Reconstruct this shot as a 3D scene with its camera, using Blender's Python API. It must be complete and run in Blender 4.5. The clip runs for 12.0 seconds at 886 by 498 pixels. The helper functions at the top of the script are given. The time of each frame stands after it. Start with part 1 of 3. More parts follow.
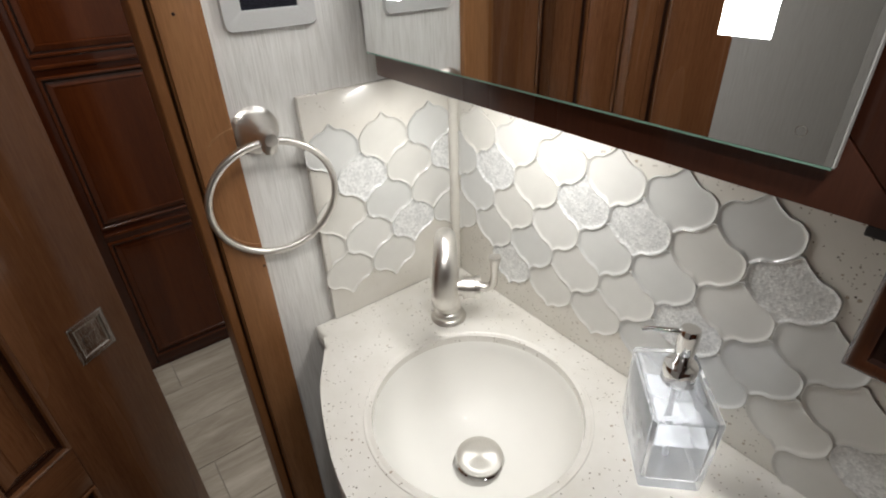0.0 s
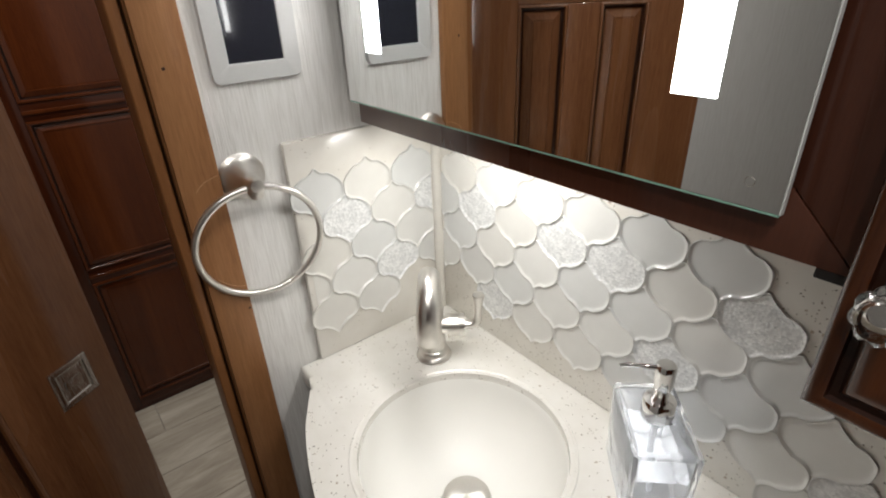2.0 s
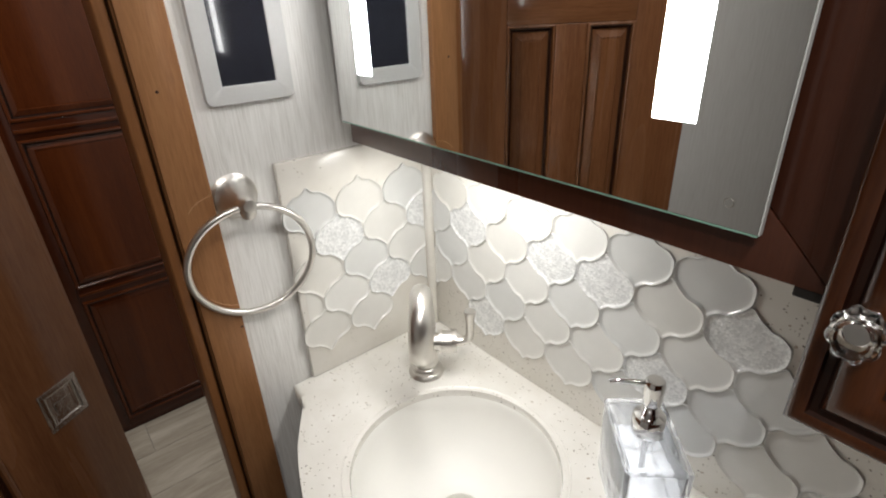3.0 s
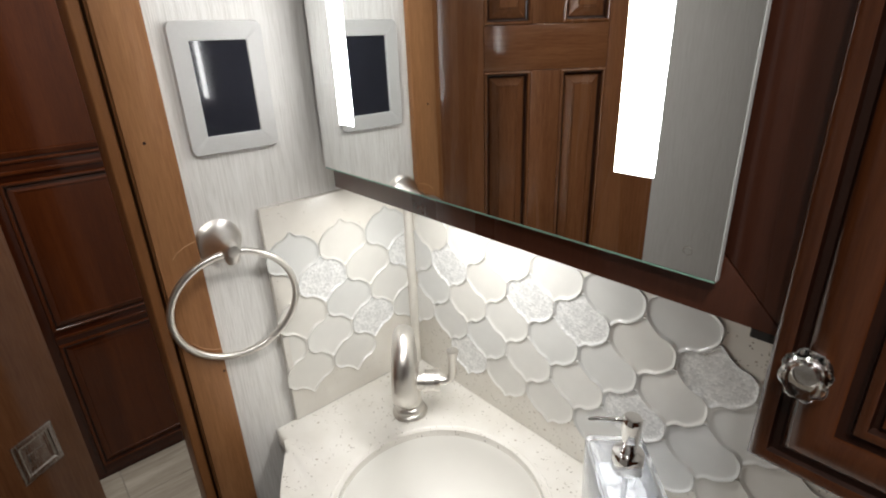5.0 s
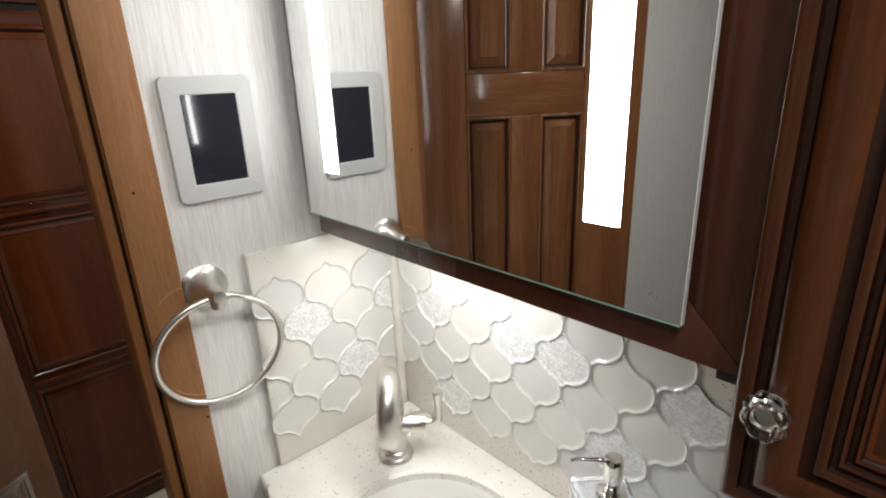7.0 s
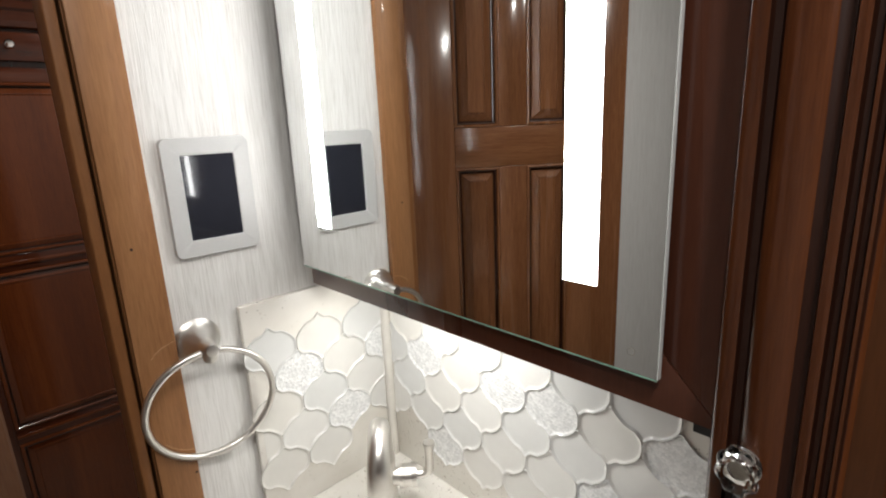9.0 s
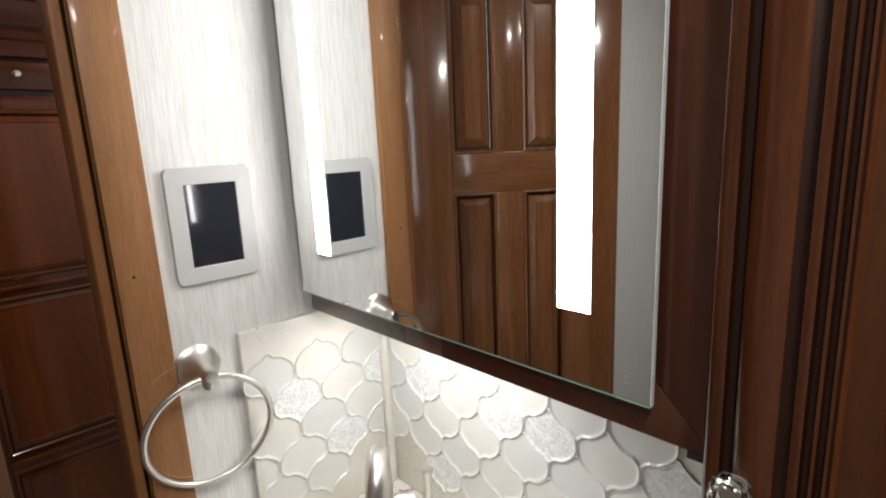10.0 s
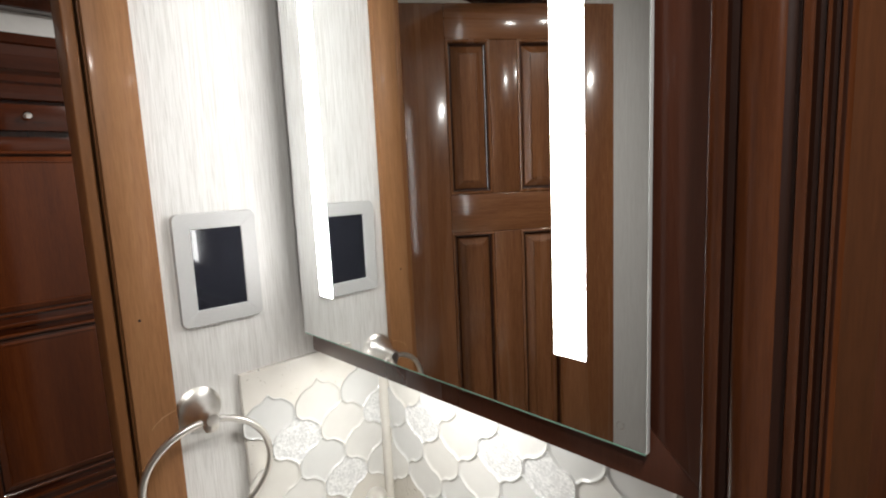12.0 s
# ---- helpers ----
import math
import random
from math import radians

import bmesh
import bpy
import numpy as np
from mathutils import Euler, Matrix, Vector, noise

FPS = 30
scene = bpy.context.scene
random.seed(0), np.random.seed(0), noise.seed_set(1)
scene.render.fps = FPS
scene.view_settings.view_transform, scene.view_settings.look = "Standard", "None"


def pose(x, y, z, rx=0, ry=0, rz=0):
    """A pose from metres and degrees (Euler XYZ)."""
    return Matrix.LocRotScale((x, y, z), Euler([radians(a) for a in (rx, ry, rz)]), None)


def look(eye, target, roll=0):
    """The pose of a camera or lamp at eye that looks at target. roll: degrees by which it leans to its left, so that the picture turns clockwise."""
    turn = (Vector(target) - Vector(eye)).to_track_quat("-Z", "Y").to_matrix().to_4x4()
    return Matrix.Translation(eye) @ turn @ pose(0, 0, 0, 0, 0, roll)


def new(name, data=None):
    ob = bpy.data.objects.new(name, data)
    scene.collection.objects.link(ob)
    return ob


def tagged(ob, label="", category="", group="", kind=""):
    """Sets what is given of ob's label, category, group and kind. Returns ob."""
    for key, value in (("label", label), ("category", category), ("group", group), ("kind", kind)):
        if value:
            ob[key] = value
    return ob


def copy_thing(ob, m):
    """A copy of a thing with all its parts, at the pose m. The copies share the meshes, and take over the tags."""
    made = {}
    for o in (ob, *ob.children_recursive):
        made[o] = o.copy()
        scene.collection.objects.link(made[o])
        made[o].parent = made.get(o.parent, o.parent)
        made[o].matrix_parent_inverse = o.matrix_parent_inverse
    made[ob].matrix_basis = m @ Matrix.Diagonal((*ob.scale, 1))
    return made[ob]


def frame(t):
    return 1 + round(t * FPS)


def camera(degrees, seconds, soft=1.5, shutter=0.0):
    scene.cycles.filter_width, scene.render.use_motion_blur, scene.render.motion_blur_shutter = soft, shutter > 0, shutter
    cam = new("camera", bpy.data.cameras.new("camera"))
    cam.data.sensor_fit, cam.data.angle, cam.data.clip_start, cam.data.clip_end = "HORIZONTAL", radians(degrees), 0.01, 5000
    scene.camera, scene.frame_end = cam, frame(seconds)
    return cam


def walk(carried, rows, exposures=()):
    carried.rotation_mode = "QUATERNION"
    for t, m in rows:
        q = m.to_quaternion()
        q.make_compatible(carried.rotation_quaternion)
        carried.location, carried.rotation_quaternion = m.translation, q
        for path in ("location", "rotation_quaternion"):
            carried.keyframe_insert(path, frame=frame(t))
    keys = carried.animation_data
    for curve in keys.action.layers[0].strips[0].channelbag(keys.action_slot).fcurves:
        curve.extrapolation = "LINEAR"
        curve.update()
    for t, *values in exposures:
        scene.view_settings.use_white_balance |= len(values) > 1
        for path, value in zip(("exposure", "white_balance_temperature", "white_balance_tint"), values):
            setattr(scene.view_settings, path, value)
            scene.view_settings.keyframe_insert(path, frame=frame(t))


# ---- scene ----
cam = camera(82.11, 12.0, soft=2.0)
METRES, EYE, TILT, LEAN, TURN = 8.0, 1.5, 0.0, 0.0, 0.0
PATH = [
    (0, (0.6443, -0.5072, 1.3942), (-0.0442, 0.0007, 0.8765), -2.15),
    (0.5, (0.6476, -0.5066, 1.3985), (-0.0436, 0.0119, 0.8952), -2.18),
    (1, (0.6508, -0.5061, 1.4031), (-0.043, 0.0218, 0.9133), -2.23),
    (1.5, (0.6536, -0.5064, 1.4072), (-0.0423, 0.031, 0.9309), -2.22),
    (2, (0.6574, -0.5053, 1.4101), (-0.042, 0.0395, 0.9476), -2.29),
    (2.5, (0.659, -0.5067, 1.4148), (-0.0392, 0.0486, 0.9629), -2.25),
    (3, (0.6623, -0.5059, 1.418), (-0.0374, 0.058, 0.9793), -2.29),
    (5, (0.6746, -0.5094, 1.4361), (-0.0237, 0.0965, 1.0551), -2.25),
    (5.5, (0.6786, -0.5086, 1.4393), (-0.0209, 0.1055, 1.0739), -2.32),
    (6, (0.6819, -0.5094, 1.4435), (-0.0172, 0.1136, 1.0929), -2.33),
    (6.5, (0.6858, -0.5095, 1.4475), (-0.014, 0.1214, 1.1126), -2.35),
    (7, (0.6897, -0.5114, 1.4514), (-0.0102, 0.1288, 1.1346), -2.37),
    (9, (0.7058, -0.5179, 1.4709), (0.0008, 0.1498, 1.2319), -2.53),
    (9.5, (0.7099, -0.5208, 1.4755), (0.0032, 0.1522, 1.2572), -2.56),
    (10, (0.7144, -0.5233, 1.4798), (0.0055, 0.1537, 1.2819), -2.65),
    (10.5, (0.7178, -0.5257, 1.4842), (0.007, 0.1544, 1.3049), -2.7),
    (11, (0.7197, -0.5299, 1.4894), (0.0095, 0.1548, 1.3257), -2.65),
    (11.5, (0.7227, -0.5319, 1.4928), (0.0105, 0.1546, 1.346), -2.6),
    (12, (0.7246, -0.5345, 1.4973), (0.0122, 0.1543, 1.3625), -2.6),
]
walk(cam, [(t, look(eye, target, roll)) for t, eye, target, roll in PATH], [(0.0, 0.47), (2.0, 0.56), (5.0, 0.63), (9.0, 0.74), (12.0, 0.76)])

# ---- world, lights and exposure ----
world = bpy.data.worlds.new("world")
scene.world = world
world.use_nodes = True
world.node_tree.nodes["Background"].inputs[0].default_value = (0.9, 0.93, 1.0, 1)
world.node_tree.nodes["Background"].inputs[1].default_value = 0.05

LED_STRENGTH = 9.9     # lit strips in the mirror
PUCK_BATH = 3.0         # ceiling lights of the bathroom
PUCK_HALL = 5.0         # unseen ceiling lights, added to brighten the hallway
UNDER_LIGHT = 0.74       # light under the mirror cabinet


def area_lamp(name, x, y, z, size_x, size_y, watts, color, rx=0, rz=0):
    d = bpy.data.lights.new(name, "AREA")
    d.shape, d.size, d.size_y, d.energy, d.color = "RECTANGLE", size_x, size_y, watts, color
    ob = new(name, d)
    ob.matrix_world = pose(x, y, z, rx, 0, rz)
    return ob


# ---- materials ----
def material(name):
    m = bpy.data.materials.new(name)
    m.use_nodes = True
    return m, m.node_tree.nodes, m.node_tree.links, m.node_tree.nodes["Principled BSDF"]


def coords(nodes, links, scale=(1, 1, 1), kind="Object"):
    tc, mp = nodes.new("ShaderNodeTexCoord"), nodes.new("ShaderNodeMapping")
    mp.inputs["Scale"].default_value = scale
    links.new(tc.outputs[kind], mp.inputs["Vector"])
    return mp.outputs["Vector"]


def noise_tex(nodes, links, vec, scale, detail=4, rough=0.55, distortion=0.0):
    n = nodes.new("ShaderNodeTexNoise")
    n.inputs["Scale"].default_value, n.inputs["Detail"].default_value = scale, detail
    n.inputs["Roughness"].default_value, n.inputs["Distortion"].default_value = rough, distortion
    links.new(vec, n.inputs["Vector"])
    return n.outputs["Fac"]


def ramp(nodes, links, fac, stops):
    r = nodes.new("ShaderNodeValToRGB")
    while len(r.color_ramp.elements) < len(stops):
        r.color_ramp.elements.new(0.5)
    for e, (p, c) in zip(r.color_ramp.elements, stops):
        e.position, e.color = p, (*c, 1) if len(c) == 3 else c
    links.new(fac, r.inputs["Fac"])
    return r.outputs["Color"]


def mix(nodes, links, fac, a, b, blend="MIX"):
    m = nodes.new("ShaderNodeMix")
    m.data_type, m.blend_type = "RGBA", blend
    for sock, v in ((m.inputs[0], fac), (m.inputs[6], a), (m.inputs[7], b)):
        if isinstance(v, (int, float)):
            sock.default_value = v
        elif isinstance(v, tuple):
            sock.default_value = (*v, 1)
        else:
            links.new(v, sock)
    return m.outputs[2]


def bump(nodes, links, bsdf, height, strength, distance=0.001):
    b = nodes.new("ShaderNodeBump")
    b.inputs["Strength"].default_value, b.inputs["Distance"].default_value = strength, distance
    links.new(height, b.inputs["Height"])
    links.new(b.outputs["Normal"], bsdf.inputs["Normal"])


def value_range(nodes, links, fac, lo, hi):
    m = nodes.new("ShaderNodeMapRange")
    m.inputs["To Min"].default_value, m.inputs["To Max"].default_value = lo, hi
    links.new(fac, m.inputs["Value"])
    return m.outputs["Result"]


def wood(name, dark, mid, light, rough=0.28, coat=0.5, along="z", grain=55.0, gloss=0.06):
    m, n, l, b = material(name)
    s = {"z": (1, 1, 0.06), "x": (0.06, 1, 1), "y": (1, 0.06, 1)}[along]
    info = n.new("ShaderNodeObjectInfo")
    vec = coords(n, l, s)
    add = n.new("ShaderNodeVectorMath")
    add.operation = "ADD"
    mul = n.new("ShaderNodeMath")
    mul.operation, mul.inputs[1].default_value = "MULTIPLY", 7.0
    l.new(info.outputs["Random"], mul.inputs[0])
    l.new(vec, add.inputs[0])
    l.new(mul.outputs[0], add.inputs[1])
    vec = add.outputs[0]
    broad = noise_tex(n, l, vec, 9, 3, 0.5, 1.2)
    fine = noise_tex(n, l, vec, grain * 4, 5, 0.6, 0.3)
    pore = noise_tex(n, l, vec, grain * 14, 2, 0.5)
    col = ramp(n, l, broad, [(0.25, dark), (0.52, mid), (0.8, light)])
    col = mix(n, l, 0.3, col, ramp(n, l, fine, [(0.3, dark), (0.7, light)]))
    col = mix(n, l, 0.09, col, ramp(n, l, pore, [(0.4, tuple(c * 0.5 for c in dark)), (0.55, light)]))
    l.new(col, b.inputs["Base Color"])
    l.new(value_range(n, l, broad, rough * 0.8, rough * 1.25), b.inputs["Roughness"])
    b.inputs["Specular IOR Level"].default_value = 0.22
    b.inputs["Coat Weight"].default_value, b.inputs["Coat Roughness"].default_value = coat * 0.55, gloss
    bump(n, l, b, fine, 0.06, 0.0006)
    return m


CHERRY_DARK = wood("dark_glazed_cherry", (0.016, 0.0032, 0.0010), (0.038, 0.0078, 0.0022), (0.072, 0.0165, 0.0044), 0.22, 0.7)
CHERRY_DOOR = wood("cherry_door", (0.092, 0.0325, 0.0118), (0.174, 0.069, 0.0275), (0.268, 0.122, 0.056), 0.26, 1.3, gloss=0.12)
CHERRY_LIGHT = wood("light_cherry_trim", (0.120, 0.048, 0.017), (0.240, 0.108, 0.043), (0.36, 0.180, 0.080), 0.38, 0.12)
CHERRY_DARK_X = wood("dark_glazed_cherry_rail", (0.016, 0.0032, 0.0010), (0.038, 0.0078, 0.0022), (0.072, 0.0165, 0.0044), 0.22, 0.7, "x")
CHERRY_DOOR_X = wood("cherry_door_rail", (0.092, 0.0325, 0.0118), (0.174, 0.069, 0.0275), (0.268, 0.122, 0.056), 0.26, 1.3, "x", gloss=0.12)
ESPRESSO = wood("mirror_frame_wood", (0.058, 0.0190, 0.0112), (0.075, 0.0250, 0.0142), (0.094, 0.0325, 0.0180), 0.28, 0.8)
CHERRY_PANEL = wood("cherry_wardrobe_panel", (0.036, 0.0078, 0.0020), (0.070, 0.0160, 0.0040), (0.110, 0.0290, 0.0076), 0.19, 0.6)
# wall cabinet's copy of the dark cherry, lightened to make up for missing light
CHERRY_LIT = wood("lit_glazed_cherry", (0.033, 0.0085, 0.0028), (0.071, 0.0200, 0.0063), (0.120, 0.0380, 0.0125), 0.22, 0.9)
GLAZE = wood("glazed_edge", (0.012, 0.0040, 0.0022), (0.020, 0.0065, 0.0032), (0.030, 0.0095, 0.0046), 0.4, 0.2)
EDGE_PALE = wood("pale_scratch", (0.40, 0.22, 0.11), (0.48, 0.28, 0.15), (0.55, 0.34, 0.19), 0.5, 0.1)
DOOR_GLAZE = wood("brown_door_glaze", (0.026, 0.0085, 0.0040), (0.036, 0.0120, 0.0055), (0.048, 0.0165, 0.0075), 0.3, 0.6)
# lighter brown cherry for the wall cabinet's door slab
EDGE = wood("lighter_cherry_edge", (0.060, 0.020, 0.0075), (0.088, 0.031, 0.0115), (0.13, 0.048, 0.018), 0.28, 0.4)


def wallpaper():
    m, n, l, b = material("textured_wallpaper")
    v = coords(n, l, (1, 1, 0.035))
    strands = noise_tex(n, l, v, 540, 3, 0.6, 0.6)
    v2 = coords(n, l, (1, 1, 0.09))
    broad = noise_tex(n, l, v2, 60, 3, 0.6, 0.5)
    col = ramp(n, l, strands, [(0.30, (0.54, 0.525, 0.49)), (0.5, (0.71, 0.70, 0.675)), (0.70, (0.80, 0.795, 0.775))])
    col = mix(n, l, 0.3, col, ramp(n, l, broad, [(0.3, (0.66, 0.65, 0.625)), (0.7, (0.77, 0.765, 0.745))]))
    l.new(col, b.inputs["Base Color"])
    b.inputs["Roughness"].default_value = 0.6
    bump(n, l, b, strands, 0.6, 0.0012)
    return m


WALLPAPER = wallpaper()


def stone(name, base, warm, rare=0.20):
    m, n, l, b = material(name)
    v = coords(n, l)
    cloud = noise_tex(n, l, v, 14, 5, 0.6)
    col = ramp(n, l, cloud, [(0.3, warm), (0.7, base)])
    for scale, size, tint, keep in ((165, 0.19, (0.16, 0.14, 0.12), 0.70), (260, 0.25, (0.28, 0.24, 0.19), 0.60), (100, 0.2, (0.40, 0.34, 0.27), 0.70)):
        vo = n.new("ShaderNodeTexVoronoi")
        vo.inputs["Scale"].default_value = scale
        vd = n.new("ShaderNodeVectorMath")
        vd.operation = "ADD"
        wob = n.new("ShaderNodeTexNoise")
        wob.inputs["Scale"].default_value = 300
        sc = n.new("ShaderNodeVectorMath")
        sc.operation, sc.inputs[3].default_value = "SCALE", 0.004
        l.new(v, wob.inputs["Vector"])
        l.new(wob.outputs["Color"], sc.inputs[0])
        l.new(v, vd.inputs[0])
        l.new(sc.outputs[0], vd.inputs[1])
        l.new(vd.outputs[0], vo.inputs["Vector"])
        near = n.new("ShaderNodeMath")
        near.operation, near.inputs[1].default_value = "LESS_THAN", size
        l.new(vo.outputs["Distance"], near.inputs[0])
        sep = n.new("ShaderNodeSeparateColor")
        l.new(vo.outputs["Color"], sep.inputs[0])
        few = n.new("ShaderNodeMath")
        few.operation, few.inputs[1].default_value = "GREATER_THAN", keep + rare
        l.new(sep.outputs[0], few.inputs[0])
        both = n.new("ShaderNodeMath")
        both.operation = "MULTIPLY"
        l.new(near.outputs[0], both.inputs[0])
        l.new(few.outputs[0], both.inputs[1])
        col = mix(n, l, both.outputs[0], col, tint)
    l.new(col, b.inputs["Base Color"])
    b.inputs["Roughness"].default_value = 0.22
    b.inputs["Coat Weight"].default_value = 0.25
    return m


STONE = stone("speckled_solid_surface", (0.79, 0.77, 0.73), (0.70, 0.675, 0.62), 0.255)
SPLASH = stone("speckled_backsplash_slab", (0.73, 0.705, 0.65), (0.67, 0.64, 0.58))


def plain(name, color, rough, metal=0.0, coat=0.0, spread=0.05, scale=40, relief=0.0):
    m, n, l, b = material(name)
    f = noise_tex(n, l, coords(n, l), scale, 4)
    lo, hi = tuple(c * (1 - spread) for c in color), tuple(min(1, c * (1 + spread)) for c in color)
    l.new(ramp(n, l, f, [(0.3, lo), (0.7, hi)]), b.inputs["Base Color"])
    l.new(value_range(n, l, f, rough * 0.85, rough * 1.15), b.inputs["Roughness"])
    b.inputs["Metallic"].default_value, b.inputs["Coat Weight"].default_value = metal, coat
    if relief:
        bump(n, l, b, f, relief, 0.001)
    return m


def brushed(name, color, rough):
    m, n, l, b = material(name)
    f = noise_tex(n, l, coords(n, l, (1, 1, 0.03)), 900, 3)
    l.new(ramp(n, l, f, [(0.3, tuple(c * 0.84 for c in color)), (0.7, color)]), b.inputs["Base Color"])
    l.new(value_range(n, l, f, rough * 0.6, rough * 1.2), b.inputs["Roughness"])
    b.inputs["Metallic"].default_value = 1.0
    b.inputs["Anisotropic"].default_value = 0.15
    return m


NICKEL = plain("brushed_nickel", (0.70, 0.675, 0.64), 0.33, 1.0, spread=0.025, scale=220)
CHROME = plain("polished_chrome", (0.78, 0.77, 0.76), 0.07, 1.0, spread=0.02)
def spun(name, color, rough):
    m, n, l, b = material(name)
    f = noise_tex(n, l, coords(n, l), 400, 3)
    l.new(ramp(n, l, f, [(0.3, tuple(c * 0.93 for c in color)), (0.7, color)]), b.inputs["Base Color"])
    t = n.new("ShaderNodeTangent")
    t.direction_type, t.axis = "RADIAL", "Z"
    l.new(t.outputs["Tangent"], b.inputs["Tangent"])
    b.inputs["Metallic"].default_value, b.inputs["Roughness"].default_value = 1.0, rough
    b.inputs["Anisotropic"].default_value = 0.85
    return m


SPUN = spun("spun_nickel", (0.80, 0.78, 0.74), 0.50)
SATIN_PULL = brushed("satin_steel", (0.68, 0.66, 0.63), 0.28)
PORCELAIN = plain("cream_basin", (0.88, 0.87, 0.835), 0.45, coat=0.1, spread=0.015, scale=8)
CAULK = plain("ivory_caulk", (0.66, 0.63, 0.57), 0.5, spread=0.05)
PLATE = plain("silver_plastic", (0.50, 0.50, 0.49), 0.38, 0.0, spread=0.02, scale=300)
# whitish colour stands in for strip light leaking out at the mirror's side
LIT_EDGE = plain("lit_glass_edge", (0.75, 0.78, 0.77), 0.25, coat=0.5, spread=0.03)
SCREEN = plain("dark_glass_screen", (0.02, 0.022, 0.03), 0.10, coat=1.0, spread=0.1)
CHERRY_JAMB = wood("cherry_jamb", (0.14, 0.053, 0.017), (0.20, 0.082, 0.028), (0.27, 0.120, 0.045), 0.40, 0.15)
DARK = plain("shadow_gap", (0.012, 0.010, 0.010), 0.6, spread=0.2)
WHITE_PAINT = plain("white_ceiling_vinyl", (0.72, 0.71, 0.69), 0.6, spread=0.03)


def tile_glass(name, color, edge):
    m, n, l, b = material(name)
    info = n.new("ShaderNodeObjectInfo")
    f = noise_tex(n, l, coords(n, l), 30, 3)
    cool, tan, pale = tuple(c * k for c, k in zip(color, (0.93, 0.945, 0.955))), tuple(c * k for c, k in zip(color, (0.99, 0.975, 0.945))), tuple(min(1, c * 1.08) for c in color)
    tone = ramp(n, l, info.outputs["Random"], [(0.0, cool), (0.22, edge), (0.45, color), (0.62, tan), (0.8, color), (1.0, pale)])
    l.new(mix(n, l, 0.08, tone, ramp(n, l, f, [(0.3, (0.5, 0.5, 0.48)), (0.7, (0.9, 0.9, 0.88))])), b.inputs["Base Color"])
    b.inputs["Roughness"].default_value = 0.20
    b.inputs["Coat Weight"].default_value, b.inputs["Coat Roughness"].default_value = 0.35, 0.08
    wave = noise_tex(n, l, coords(n, l), 55, 2)
    bump(n, l, b, wave, 0.12, 0.002)
    return m


def pearl(name):
    m, n, l, b = material(name)
    v = coords(n, l)
    vo = n.new("ShaderNodeTexVoronoi")
    vo.inputs["Scale"].default_value = 270
    l.new(v, vo.inputs["Vector"])
    col = ramp(n, l, vo.outputs["Distance"], [(0.0, (0.82, 0.82, 0.80)), (0.5, (0.64, 0.645, 0.635)), (0.9, (0.76, 0.765, 0.75))])
    sep = n.new("ShaderNodeSeparateColor")
    l.new(vo.outputs["Color"], sep.inputs[0])
    col = mix(n, l, 0.45, col, ramp(n, l, sep.outputs[0], [(0.1, (0.50, 0.505, 0.505)), (0.9, (0.90, 0.90, 0.885))]))
    l.new(col, b.inputs["Base Color"])
    b.inputs["Roughness"].default_value = 0.16
    b.inputs["Coat Weight"].default_value = 0.6
    rough = noise_tex(n, l, v, 260, 4)
    bump(n, l, b, mix(n, l, 0.5, vo.outputs["Distance"], rough), 0.8, 0.0016)
    return m


GLASS_TILE = tile_glass("milky_glass_tile", (0.645, 0.637, 0.607), (0.595, 0.597, 0.580))
PEARL_TILE = pearl("crushed_pearl_tile")


def clear_glass(name, tint, rough=0.0, ior=1.45, share=1.0):
    m, n, l, b = material(name)
    f = noise_tex(n, l, coords(n, l), 25, 2)
    l.new(ramp(n, l, f, [(0.3, tuple(c * 0.985 for c in tint)), (0.7, tint)]), b.inputs["Base Color"])
    b.inputs["Roughness"].default_value, b.inputs["IOR"].default_value = rough, ior
    b.inputs["Transmission Weight"].default_value = share
    bump(n, l, b, f, 0.35, 0.006)
    return m


BOTTLE_GLASS = clear_glass("clear_bottle_glass", (0.93, 0.955, 0.99), share=0.88)
LIQUID = clear_glass("clear_soap", (0.94, 0.955, 0.985), 0.0, 1.34, 0.96)
KNOB_GLASS = clear_glass("moulded_knob_glass", (0.97, 0.97, 0.96), 0.0, 1.5)
EDGE_GLASS = plain("green_glass_edge", (0.30, 0.52, 0.43), 0.12, coat=0.6, spread=0.1)
TUBE = plain("milky_plastic_tube", (0.75, 0.77, 0.8), 0.35, spread=0.02)


def mirror_mat():
    m, n, l, b = material("mirror_silver")
    b.inputs["Base Color"].default_value = (0.90, 0.915, 0.91, 1)
    b.inputs["Metallic"].default_value, b.inputs["Roughness"].default_value = 1.0, 0.008
    return m


def glowing(name, color, strength):
    m, n, l, b = material(name)
    b.inputs["Base Color"].default_value = (0.8, 0.8, 0.8, 1)
    b.inputs["Emission Color"].default_value = (*color, 1)
    b.inputs["Emission Strength"].default_value = strength
    return m


MIRROR = mirror_mat()
LED = glowing("led_strip", (1.0, 0.995, 0.985), LED_STRENGTH)
PUCK = glowing("puck_lens", (1.0, 0.97, 0.92), 25.0)


